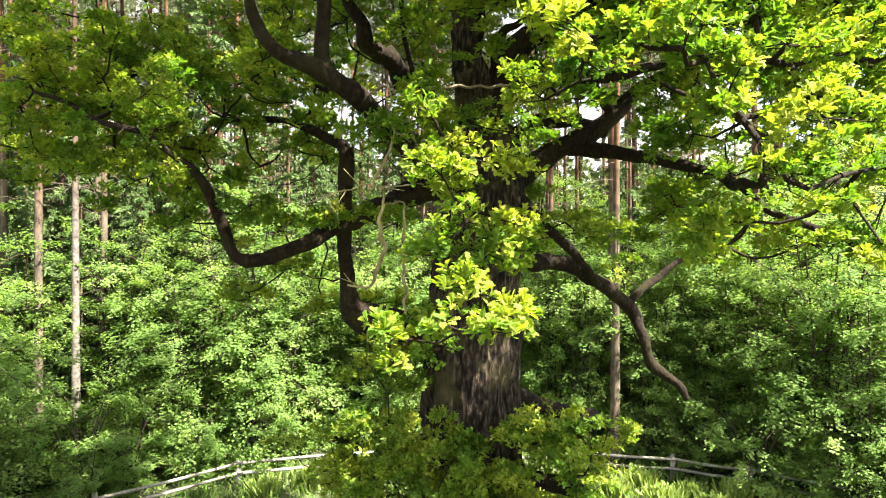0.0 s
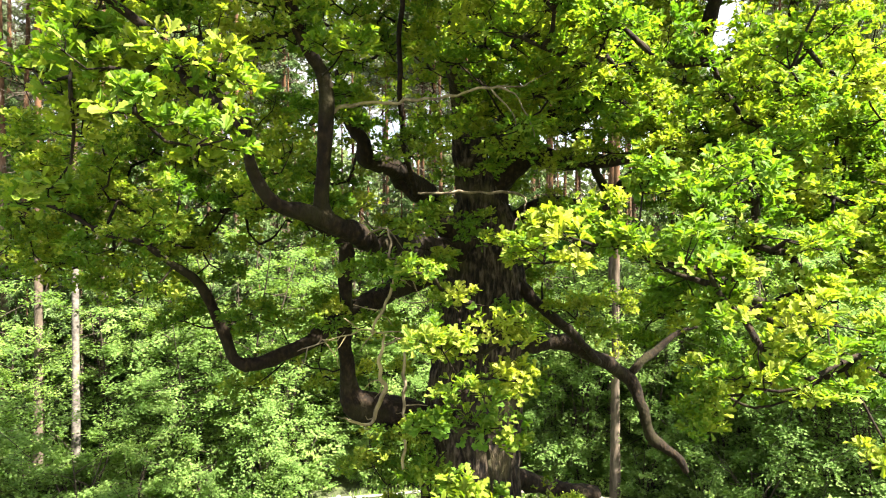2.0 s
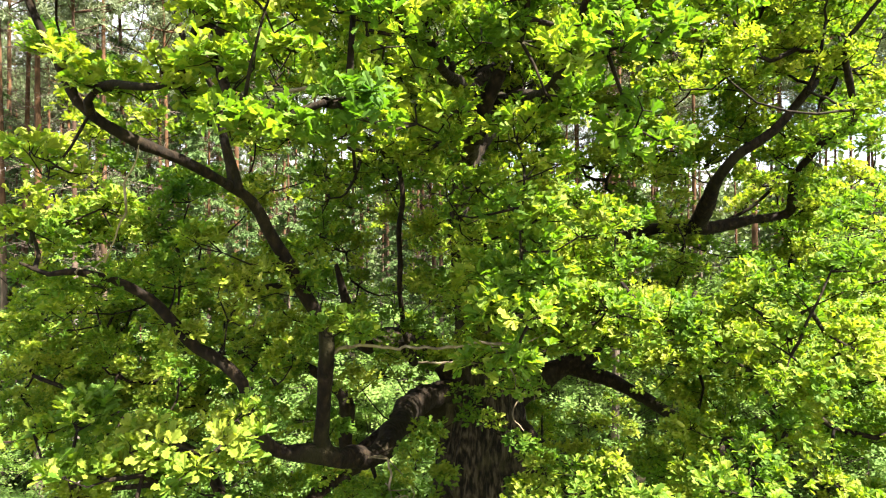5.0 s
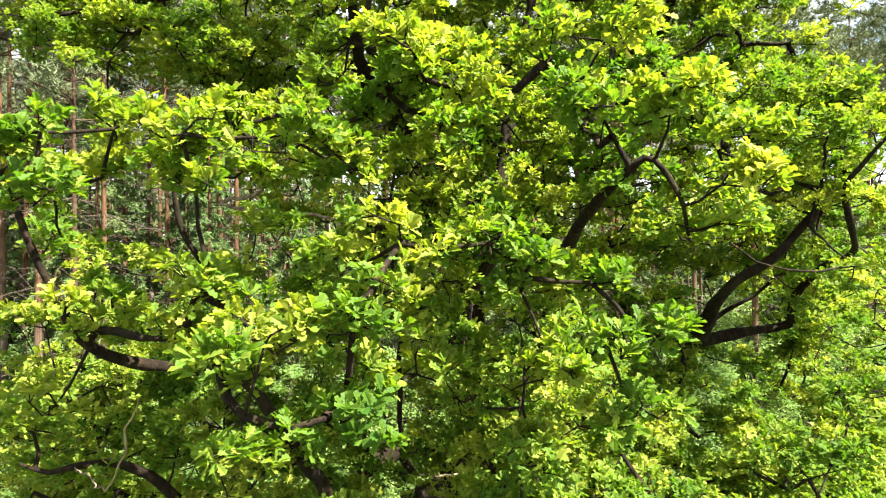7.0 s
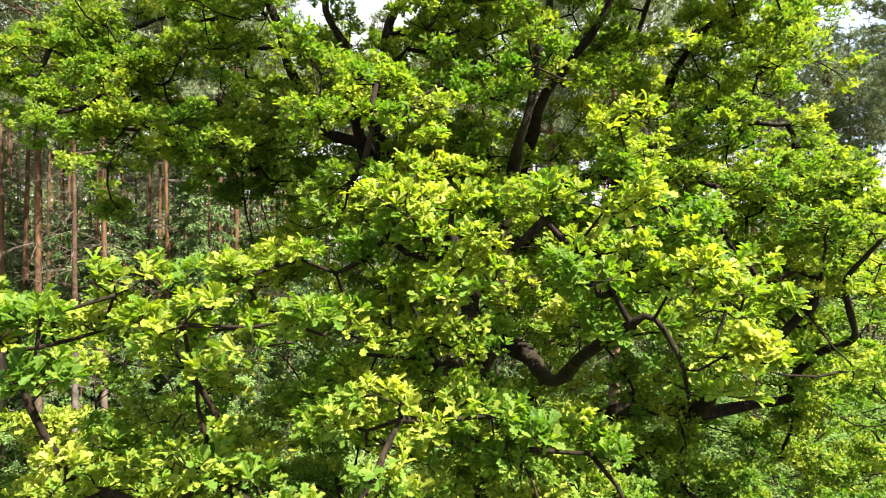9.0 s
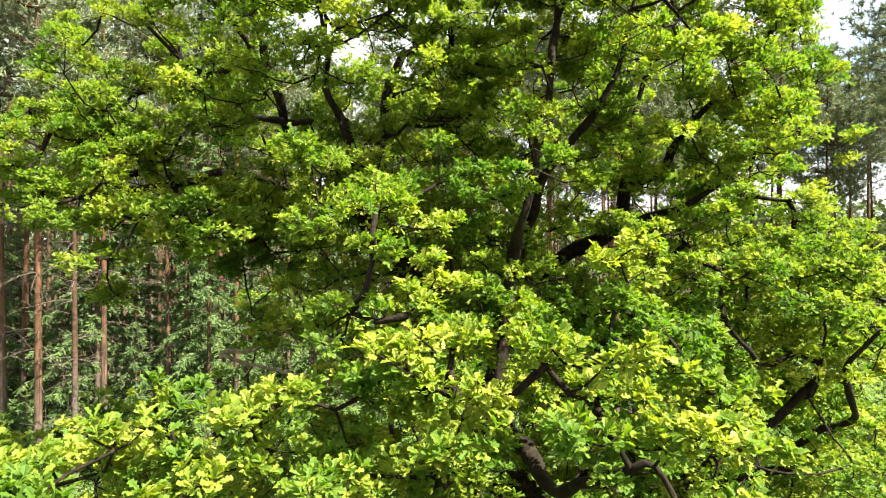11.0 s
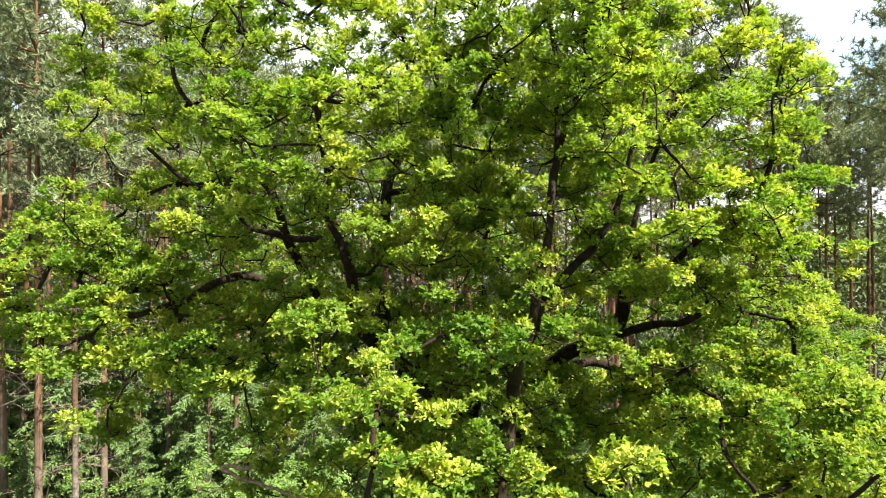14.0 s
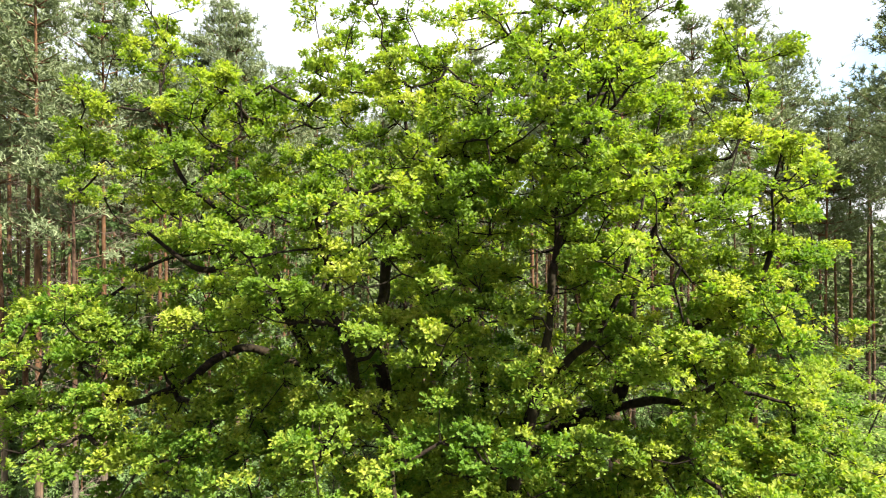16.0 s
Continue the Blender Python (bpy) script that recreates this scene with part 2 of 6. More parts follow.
def leaves(at, way, up, size, shape):
    """One leaf for each row: where it starts, where it points, which side is up, how long it is."""
    x = unit(way)
    y = unit(np.cross(up, x))
    z = np.cross(x, y)
    pts, quads = shape
    v = at[:, None] + size[:, None, None] * (pts[None, :, 0:1] * x[:, None] + pts[None, :, 1:2] * y[:, None] + pts[None, :, 2:3] * z[:, None])
    f = quads[None] + (np.arange(len(at)) * len(pts))[:, None, None]
    return v.reshape(-1, 3), f.reshape(-1, quads.shape[1])


def rosettes(tips, out, rng, per, size, shape):
    """Tufts of leaves at shoot tips, spreading round the shoot."""
    n = len(tips)
    t = np.repeat(tips, per, 0)
    o = np.repeat(out, per, 0)
    side = unit(rng.normal(size=(n * per, 3)) * (1, 1, 0.55))
    way = unit(o * rng.uniform(0.25, 1.1, (n * per, 1)) + side * 0.8)
    up = unit(o * 1.0 + np.array([0, 0, 0.55]) + rng.normal(size=(n * per, 3)) * 0.25)
    start = t - o * rng.uniform(0, 0.07, (n * per, 1)) + way * 0.01
    return leaves(start, way, up, rng.uniform(0.7, 1.25, n * per) * size, shape)


# ---- ground ----
def build_ground():
    xs = np.concatenate([np.linspace(-900, -60, 12), np.linspace(-50, 50, 90), np.linspace(60, 900, 12)])
    ys = np.concatenate([np.linspace(-900, -20, 12), np.linspace(-10, 70, 80), np.linspace(80, 1400, 14)])
    gx, gy = np.meshgrid(xs, ys, indexing="ij")
    gz = np.array([[0.16 * noise.noise(Vector((x * 0.3, y * 0.3, 0))) + 0.05 * noise.noise(Vector((x, y, 3))) for y in ys] for x in xs])
    n = len(ys)
    i, j = np.meshgrid(np.arange(len(xs) - 1), np.arange(n - 1), indexing="ij")
    a = i * n + j
    me = raw_mesh("ground", np.stack([gx, gy, gz], -1).reshape(-1, 3), np.stack([a, a + n, a + n + 1, a + 1], -1).reshape(-1, 4), GROUND, True)
    tagged(new("ground", me), "forest floor with moss, leaf litter and short grass", "ground", "", "structure")


build_ground()

# ---- the oak ----
oak = thing("oak_tree", "huge old oak with fissured bark, twisting limbs and fresh green leaves", "tree", at=(0.52, 12.75, 0))
oak_shift = Vector((-0.52, -12.75, 0))
rng = np.random.default_rng(11)
WOOD = []


def oak_part(name, me, label="", kind=""):
    ob = part(name, me, oak, label, kind)
    ob.location = oak_shift
    return ob


def build_trunk():
    line = smooth_line([(0.52, 12.75, -0.86, 1.270), (0.52, 12.75, 0.44, 1.064), (0.54, 12.75, 2.68, 0.993), (0.57, 12.75, 5.05, 1.005), (0.61, 12.75, 6.70, 0.945), (0.73, 12.75, 8.36, 0.886), (0.85, 12.75, 9.66, 0.827), (0.87, 12.75, 10.72, 0.709), (0.72, 12.53, 11.73, 0.440), (0.49, 12.09, 12.53, 0.280), (0.37, 11.69, 13.38, 0.180), (0.20, 9.74, 13.59, 0.120), (0.31, 8.77, 14.56, 0.110), (0.37, 7.97, 14.90, 0.100)], 0.09)
    verts, faces = tube(line, 150, 0.1, 3, True, 0.05)
    oak_part("trunk", raw_mesh("trunk", verts, faces, OAK_BARK, True), "thick furrowed grey-brown trunk")
    WOOD.append(line)


build_trunk()


def rooted(points, share, woods=WOOD):
    """The points, with one more before them on the nearest wood where the first one would hang in the air."""
    first = np.array(points[0])
    wood = np.vstack(woods)
    d = np.linalg.norm(wood[:, :3] - first[:3], axis=1) + 0.5 * np.maximum(0, wood[:, 2] - first[2] + 0.1)
    k = int(d.argmin())
    if np.linalg.norm(wood[k, :3] - first[:3]) < 0.8 * wood[k, 3]:
        return points
    return [(*wood[k, :3], min(wood[k, 3] * 0.9, first[3] * share)), *points]


def grow_limb(name, points):
    line = smooth_line(rooted(points, 1.2), 0.1)
    wob = np.array([[noise.noise(Vector((p[0] * 1.3 + k * 9, p[1] * 1.3, p[2] * 1.3))) for k in range(3)] for p in line])
    line[:, :3] += wob * 0.09
    line[:, 3] *= 0.8 if line[0, 2] < 13.5 else 1.15
    verts, faces = tube(line, 14, 0.32, len(WOOD))
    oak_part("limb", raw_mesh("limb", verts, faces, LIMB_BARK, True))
    WOOD.append(line)


grow_limb("central stem", [(0.55, 12.3, 12.0, 0.2), (0.72, 12.3, 14.0, 0.15), (0.6, 12.2, 15.8, 0.12), (0.8, 12.0, 17.4, 0.1), (0.7, 11.8, 18.8, 0.09)])
grow_limb('lower left bough', [(0.07, 12.75, 10.13, 0.366), (-0.96, 12.31, 9.83, 0.285), (-1.82, 11.31, 9.33, 0.210), (-2.50, 10.63, 8.81, 0.167), (-3.38, 10.31, 8.65, 0.143), (-3.72, 10.31, 9.13, 0.124), (-3.97, 10.02, 9.94, 0.102), (-4.16, 9.88, 10.24, 0.092), (-4.71, 9.74, 10.58, 0.072), (-5.63, 9.74, 10.94, 0.050), (-6.63, 9.88, 11.39, 0.032)])
grow_limb('left stem', [(-0.05, 12.75, 6.65, 0.500), (-0.74, 12.40, 7.16, 0.460), (-1.28, 12.10, 7.35, 0.400), (-1.70, 11.90, 7.56, 0.340), (-1.82, 11.80, 8.01, 0.200), (-1.80, 11.31, 9.25, 0.147), (-1.77, 11.30, 10.29, 0.177), (-1.84, 11.30, 10.66, 0.151), (-2.07, 11.40, 10.85, 0.112), (-2.52, 11.60, 11.13, 0.108), (-3.00, 11.80, 11.30, 0.096), (-3.63, 11.90, 11.34, 0.076), (-4.22, 12.00, 11.36, 0.063), (-4.64, 12.10, 11.27, 0.042)])
grow_limb('sickle bough', [(0.53, 12.53, 10.45, 0.348), (-0.46, 11.31, 10.61, 0.294), (-0.82, 8.55, 10.61, 0.198), (-1.16, 7.62, 10.76, 0.163), (-1.50, 7.23, 11.00, 0.141), (-1.91, 7.01, 11.10, 0.117), (-2.10, 6.88, 11.38, 0.096), (-2.15, 6.74, 11.66, 0.075), (-2.22, 6.74, 11.91, 0.086), (-2.48, 6.70, 12.18, 0.081), (-2.71, 6.65, 12.33, 0.077), (-2.87, 6.60, 12.53, 0.076), (-3.04, 6.50, 12.78, 0.075), (-3.20, 6.40, 12.94, 0.067), (-3.36, 6.27, 13.09, 0.058), (-3.47, 5.90, 13.23, 0.044), (-3.68, 5.80, 13.21, 0.030), (-3.93, 5.70, 13.30, 0.017)])
grow_limb('long left bough', [(-1.33, 7.38, 10.90, 0.137), (-1.46, 7.23, 11.13, 0.114), (-1.39, 7.16, 11.60, 0.106), (-1.35, 7.08, 12.42, 0.105), (-1.51, 6.81, 12.80, 0.101), (-1.73, 6.56, 13.28, 0.089), (-1.91, 6.26, 13.77, 0.076), (-2.08, 6.00, 14.00, 0.066), (-2.34, 5.57, 14.21, 0.056), (-2.60, 5.16, 14.35, 0.055), (-2.88, 4.90, 14.61, 0.051), (-3.10, 4.74, 15.09, 0.037), (-3.38, 4.68, 15.77, 0.023), (-3.61, 4.61, 16.15, 0.013)])
grow_limb('side left branch', [(-1.64, 6.84, 12.98, 0.055), (-2.01, 6.90, 12.93, 0.048), (-2.30, 7.00, 12.96, 0.045), (-2.70, 7.30, 13.05, 0.042), (-3.13, 7.60, 13.18, 0.035), (-3.45, 7.70, 13.22, 0.022)])
grow_limb('rising left branch', [(-2.07, 6.00, 13.99, 0.056), (-2.16, 6.00, 14.39, 0.042), (-2.21, 5.94, 14.87, 0.031), (-2.46, 5.85, 15.45, 0.027), (-2.58, 5.75, 15.97, 0.014)])
grow_limb('middle left stem', [(0.18, 12.30, 10.88, 0.356), (-0.21, 11.90, 11.42, 0.303), (-0.55, 11.00, 11.78, 0.255), (-0.79, 10.20, 11.93, 0.213), (-1.06, 9.60, 11.92, 0.178), (-1.17, 9.30, 11.97, 0.162), (-1.19, 9.20, 12.19, 0.144), (-1.34, 9.10, 12.43, 0.116), (-1.41, 9.00, 12.83, 0.078), (-1.52, 8.90, 13.20, 0.041)])
grow_limb('thin stem', [(-0.46, 10.20, 11.50, 0.060), (-0.67, 8.99, 12.62, 0.052), (-0.67, 8.88, 13.52, 0.048), (-0.62, 8.77, 14.23, 0.042), (-0.75, 8.55, 15.62, 0.035), (-0.65, 8.35, 16.33, 0.020)])
grow_limb('left fork', [(0.37, 7.97, 14.90, 0.094), (0.21, 7.16, 15.13, 0.066), (0.07, 6.74, 15.30, 0.046), (0.09, 6.38, 15.34, 0.028), (-0.08, 6.05, 15.42, 0.020), (-0.27, 5.85, 15.99, 0.014)])
grow_limb('leader', [(0.37, 8.06, 14.85, 0.108), (0.55, 7.62, 15.30, 0.081), (0.71, 7.62, 15.69, 0.072), (0.69, 7.79, 15.71, 0.085), (0.94, 8.35, 17.50, 0.073), (0.94, 8.16, 17.83, 0.067), (1.14, 7.97, 18.39, 0.055), (1.33, 8.16, 19.54, 0.052), (1.48, 8.35, 20.50, 0.045), (1.59, 8.55, 20.80, 0.037), (1.63, 8.77, 22.28, 0.033), (1.55, 9.48, 23.61, 0.024), (1.59, 10.02, 24.70, 0.013)])
grow_limb('right bough', [(0.78, 12.75, 10.13, 0.473), (1.73, 12.75, 10.48, 0.355), (2.55, 12.75, 10.93, 0.272), (3.26, 12.75, 11.36, 0.225), (3.92, 12.99, 11.96, 0.193), (4.53, 12.99, 12.42, 0.156), (5.01, 12.99, 12.71, 0.120), (5.49, 12.99, 13.54, 0.080), (6.45, 12.75, 14.31, 0.053), (6.80, 12.53, 14.64, 0.030)])
grow_limb('outer right bough', [(2.67, 12.75, 10.93, 0.236), (3.26, 12.31, 10.81, 0.194), (3.75, 11.69, 10.62, 0.141), (4.23, 10.96, 10.33, 0.112), (4.84, 10.31, 9.95, 0.086), (5.47, 9.74, 9.35, 0.072), (6.03, 9.48, 9.07, 0.057), (6.64, 9.23, 8.72, 0.043), (7.13, 8.99, 8.49, 0.021)])
grow_limb('near right bough', [(4.70, 10.45, 10.05, 0.1), (4.45, 8.9, 9.75, 0.085), (4.0, 7.5, 9.8, 0.07), (3.4, 6.5, 10.0, 0.055), (2.7, 6.0, 10.2, 0.04), (2.1, 5.8, 10.4, 0.025)])
grow_limb('broken right bough', [(0.78, 12.75, 8.36, 0.355), (1.52, 12.99, 8.52, 0.253), (2.70, 13.49, 8.46, 0.213), (3.59, 14.03, 8.05, 0.208), (4.41, 14.61, 7.53, 0.203), (4.77, 14.61, 6.80, 0.176), (4.96, 14.61, 6.10, 0.149), (5.58, 14.61, 5.61, 0.135), (5.80, 14.61, 5.21, 0.102)])
grow_limb('side branch', [(4.44, 14.61, 7.56, 0.135), (5.20, 14.92, 8.06, 0.104), (5.82, 14.92, 8.53, 0.069), (6.24, 14.92, 8.67, 0.035)])
grow_limb('diagonal branch', [(1.35, 12.53, 10.11, 0.197), (1.98, 12.53, 9.39, 0.139), (2.72, 12.99, 8.83, 0.120), (3.54, 13.75, 8.00, 0.102)])
grow_limb('high right bough', [(0.98, 12.60, 10.81, 0.452), (1.09, 12.50, 11.85, 0.376), (1.32, 12.30, 12.61, 0.313), (1.75, 12.10, 13.02, 0.280), (2.36, 11.80, 13.14, 0.260), (2.86, 11.40, 13.33, 0.224), (3.12, 11.00, 13.56, 0.191), (3.70, 10.63, 13.73, 0.130), (4.31, 10.31, 13.70, 0.126), (4.93, 10.31, 13.85, 0.107), (5.79, 10.31, 14.01, 0.088), (5.61, 9.74, 14.42, 0.080), (5.61, 9.23, 14.92, 0.065), (5.86, 8.77, 15.24, 0.053), (5.41, 8.16, 16.04, 0.051), (5.55, 7.97, 16.43, 0.038), (5.75, 7.79, 16.86, 0.020)])
grow_limb('lower arm', [(1.17, 12.50, 11.91, 0.333), (1.68, 12.40, 12.48, 0.259), (2.10, 12.50, 12.49, 0.217), (2.64, 12.60, 12.33, 0.197), (3.34, 12.60, 12.39, 0.161), (4.31, 12.70, 12.56, 0.110), (5.07, 12.70, 12.82, 0.059)])
grow_limb('knee limb', [(1.13, 12.75, 10.93, 0.266), (1.90, 12.70, 11.46, 0.206), (2.55, 12.75, 11.51, 0.192), (3.03, 12.75, 11.41, 0.177), (3.40, 12.75, 11.31, 0.192)])
grow_limb('short fork', [(3.57, 12.80, 11.68, 0.133), (3.27, 12.70, 12.07, 0.110), (3.13, 12.60, 12.33, 0.088), (3.15, 12.50, 12.71, 0.043)])
grow_limb('bough end', [(4.03, 13.00, 12.06, 0.166), (4.38, 12.90, 12.30, 0.142), (4.68, 12.60, 12.12, 0.117), (4.83, 12.30, 11.79, 0.078), (5.07, 12.00, 11.61, 0.042)])
grow_limb('inner fork', [(1.15, 12.40, 12.16, 0.166), (1.09, 12.30, 12.76, 0.144), (1.22, 12.20, 13.13, 0.112), (1.57, 12.00, 13.28, 0.080), (1.83, 11.90, 13.79, 0.060), (2.20, 11.80, 14.41, 0.030)])
grow_limb('high right fork', [(4.28, 10.31, 13.72, 0.117), (4.22, 9.48, 14.37, 0.086), (4.41, 9.23, 14.75, 0.074), (4.97, 8.99, 15.26, 0.058), (5.33, 8.77, 15.78, 0.038), (5.12, 8.55, 15.57, 0.029), (5.31, 8.35, 16.55, 0.014)])
grow_limb('upper right knee', [(0.80, 10.02, 15.49, 0.149), (1.93, 12.53, 16.61, 0.124), (2.61, 14.03, 16.90, 0.125), (2.92, 14.61, 16.67, 0.124), (3.68, 14.92, 16.82, 0.106), (4.37, 14.92, 16.62, 0.069)])
grow_limb('front right bough', [(0.74, 8.35, 15.36, 0.126), (1.10, 6.74, 15.10, 0.067), (1.22, 5.57, 15.53, 0.045), (1.45, 4.90, 15.91, 0.035), (1.63, 4.80, 15.98, 0.024), (1.80, 4.68, 15.67, 0.016), (1.91, 4.61, 15.28, 0.009)])
grow_limb('front right twig', [(1.44, 4.90, 15.92, 0.025), (1.32, 4.90, 16.15, 0.015), (1.16, 4.87, 16.41, 0.008)])
grow_limb('front middle branch', [(0.49, 7.97, 15.43, 0.077), (0.04, 6.38, 15.22, 0.044), (-0.11, 6.00, 15.42, 0.031), (-0.35, 5.94, 15.48, 0.020), (-0.78, 5.85, 15.53, 0.011)])
grow_limb('inner arch', [(0.37, 8.77, 15.45, 0.111), (0.60, 9.74, 16.14, 0.094), (1.14, 10.63, 16.55, 0.092), (1.85, 11.31, 16.63, 0.097), (2.45, 11.69, 16.48, 0.094), (2.89, 11.31, 16.75, 0.059)])
grow_limb('right rising limb', [(1.26, 11.69, 16.58, 0.170), (2.11, 11.31, 17.46, 0.129), (2.80, 10.96, 17.88, 0.111), (3.14, 10.79, 18.33, 0.095), (3.26, 10.79, 18.88, 0.088), (3.36, 10.63, 19.36, 0.067), (3.26, 10.63, 19.61, 0.061), (3.46, 10.63, 20.30, 0.040), (4.00, 10.63, 22.08, 0.027)])
grow_limb('right arm', [(2.80, 10.96, 17.90, 0.083), (3.40, 10.31, 18.21, 0.058), (3.85, 9.74, 18.37, 0.043), (4.44, 9.48, 18.84, 0.027)])
grow_limb('middle right limb', [(1.26, 10.02, 17.60, 0.095), (1.47, 8.99, 18.71, 0.068), (1.84, 8.77, 19.19, 0.055), (2.12, 8.45, 19.56, 0.048), (2.33, 8.35, 20.00, 0.039), (2.45, 8.25, 20.43, 0.031), (2.58, 8.16, 21.10, 0.020), (2.77, 8.16, 22.19, 0.013)])
grow_limb('outer right limb', [(3.59, 10.31, 18.93, 0.065), (3.76, 8.99, 19.61, 0.046), (4.16, 8.88, 19.92, 0.042), (4.49, 8.88, 20.14, 0.039), (4.70, 8.77, 20.60, 0.031), (4.76, 8.77, 21.33, 0.019), (5.01, 8.99, 22.59, 0.012)])
grow_limb('far right limb', [(3.68, 10.02, 21.52, 0.044), (4.03, 9.74, 22.19, 0.037), (4.44, 9.48, 22.26, 0.024), (4.80, 9.48, 22.83, 0.015)])
grow_limb('top left limb', [(0.38, 11.31, 16.62, 0.186), (-0.55, 10.96, 17.27, 0.138), (-1.34, 10.02, 18.25, 0.101), (-1.35, 8.99, 19.21, 0.068), (-1.53, 8.99, 19.63, 0.056), (-1.74, 8.99, 20.04, 0.046), (-1.64, 8.88, 20.67, 0.036), (-1.70, 8.77, 20.68, 0.025), (-1.70, 8.55, 21.83, 0.016)])
grow_limb('side left limb', [(-1.34, 10.02, 18.25, 0.075), (-2.21, 10.63, 18.62, 0.073), (-2.99, 10.96, 18.85, 0.076), (-3.58, 10.63, 19.06, 0.061), (-4.14, 9.23, 18.69, 0.044), (-4.68, 8.88, 18.62, 0.033), (-5.30, 8.88, 19.03, 0.020)])
grow_limb('top left stem', [(-0.88, 11.31, 17.57, 0.121), (-1.34, 11.69, 19.08, 0.096), (-1.13, 11.69, 20.05, 0.088), (-1.00, 11.69, 20.81, 0.078), (-0.78, 11.69, 21.46, 0.063), (-0.53, 11.69, 21.50, 0.048), (-0.61, 11.69, 22.55, 0.037), (-0.88, 11.31, 24.15, 0.018)])
grow_limb('back left limb', [(-1.57, 9.23, 19.63, 0.046), (-2.56, 9.74, 19.73, 0.046), (-3.15, 10.02, 19.88, 0.038), (-3.77, 10.31, 20.36, 0.026)])
grow_limb('crown left limb', [(-2.21, 10.63, 18.67, 0.087), (-2.62, 10.31, 19.60, 0.071), (-2.80, 10.02, 20.48, 0.063), (-3.01, 9.88, 21.04, 0.053), (-3.60, 9.74, 20.48, 0.046), (-4.08, 9.48, 20.63, 0.036), (-4.48, 9.23, 21.04, 0.023)])
grow_limb('crown left top', [(-2.92, 10.02, 20.61, 0.050), (-3.37, 9.48, 21.33, 0.041), (-3.88, 9.23, 21.78, 0.032), (-4.14, 9.23, 22.36, 0.026), (-4.27, 9.23, 23.37, 0.014)])
grow_limb('crown middle', [(-0.51, 11.31, 20.69, 0.057), (0.06, 10.02, 20.98, 0.044), (-0.08, 9.23, 21.74, 0.026), (-0.13, 10.02, 23.49, 0.016)])
grow_limb('crown right middle', [(1.46, 8.36, 20.30, 0.046), (1.67, 8.35, 21.23, 0.034), (1.88, 7.62, 21.94, 0.022), (2.04, 7.31, 22.43, 0.012)])
grow_limb('broken stub', [(0.79, 12.99, 6.06, 0.361), (1.61, 13.23, 5.64, 0.282), (2.20, 13.49, 5.38, 0.250), (2.88, 13.75, 5.14, 0.217), (3.48, 14.03, 4.91, 0.195)])
grow_limb('low stub', [(0.77, 12.53, 4.65, 0.406), (1.41, 12.09, 4.37, 0.280), (2.02, 11.69, 4.30, 0.228), (2.62, 11.50, 4.22, 0.181)])


def grow_dead(points, twigs=0):
    line = smooth_line(rooted(points, 1.0, WOOD + DEAD), 0.05)
    wob = np.array([[noise.noise(Vector((p[0] * 6 + k * 9, p[1] * 6, p[2] * 6))) for k in range(3)] for p in line])
    line[:, :3] += wob * 0.05
    line[:, 3] *= 0.75
    DEAD.append(line)
    bits = [tube(line, 8, 0.3, len(DEAD))]
    r = np.random.default_rng(len(DEAD))
    for _ in range(twigs):
        p = line[r.integers(len(line) // 4, len(line))]
        d = unit(r.normal(size=3) * (1, 0.6, 0.6))
        n = r.uniform(0.15, 0.42)
        bend = p[:3] + d * n * 0.55 + r.normal(size=3) * 0.03
        bits.append(tube(np.array([(*p[:3], 0.009), (*bend, 0.006), (*(bend + d * n * 0.45 + r.normal(size=3) * 0.05), 0.003)]), 5))
    verts, faces = join(bits)
    oak_part("dead_branch", raw_mesh("dead_branch", verts, faces, DEAD_WOOD, True), "bare bleached dead branch")


DEAD = []
grow_dead([(-0.67, 7.50, 10.82, 0.017), (-0.65, 7.46, 10.51, 0.021), (-0.62, 7.46, 10.30, 0.021), (-0.60, 7.42, 10.13, 0.022), (-0.70, 7.40, 9.89, 0.021), (-0.80, 7.40, 9.65, 0.021), (-0.88, 7.40, 9.53, 0.014)], 10)
grow_dead([(-0.82, 7.40, 9.58, 0.012), (-1.12, 7.40, 9.53, 0.010), (-1.40, 7.40, 9.46, 0.008), (-1.74, 7.40, 9.33, 0.006)], 6)
grow_dead([(-0.86, 7.40, 9.56, 0.012), (-0.57, 7.35, 9.56, 0.010), (-0.28, 7.30, 9.58, 0.006)], 4)
grow_dead([(-0.43, 7.30, 10.43, 0.010), (-0.37, 7.30, 10.24, 0.008), (-0.26, 7.30, 9.95, 0.004)], 4)
grow_dead([(-0.72, 7.60, 9.45, 0.021), (-0.79, 7.60, 9.17, 0.030), (-0.74, 7.65, 8.80, 0.032), (-0.86, 7.70, 8.52, 0.030), (-0.95, 7.80, 8.32, 0.026), (-1.22, 7.90, 8.37, 0.015)], 6)
grow_dead([(-0.50, 7.90, 9.41, 0.017), (-0.51, 7.90, 8.97, 0.028), (-0.50, 8.00, 8.35, 0.029), (-0.54, 8.10, 7.65, 0.022)], 2)
grow_dead([(-1.39, 7.16, 12.08, 0.034), (-1.15, 7.16, 12.25, 0.028), (-0.55, 7.01, 12.27, 0.025), (0.10, 6.88, 12.30, 0.022), (0.54, 6.74, 12.37, 0.019), (0.83, 6.62, 12.19, 0.009), (1.01, 6.56, 11.77, 0.007)])
grow_dead([(0.54, 6.74, 12.37, 0.014), (0.90, 6.68, 12.36, 0.009), (1.23, 6.62, 12.55, 0.005)])
grow_dead([(0.54, 6.74, 12.36, 0.014), (0.75, 6.68, 12.08, 0.009), (0.81, 6.68, 11.86, 0.005)])
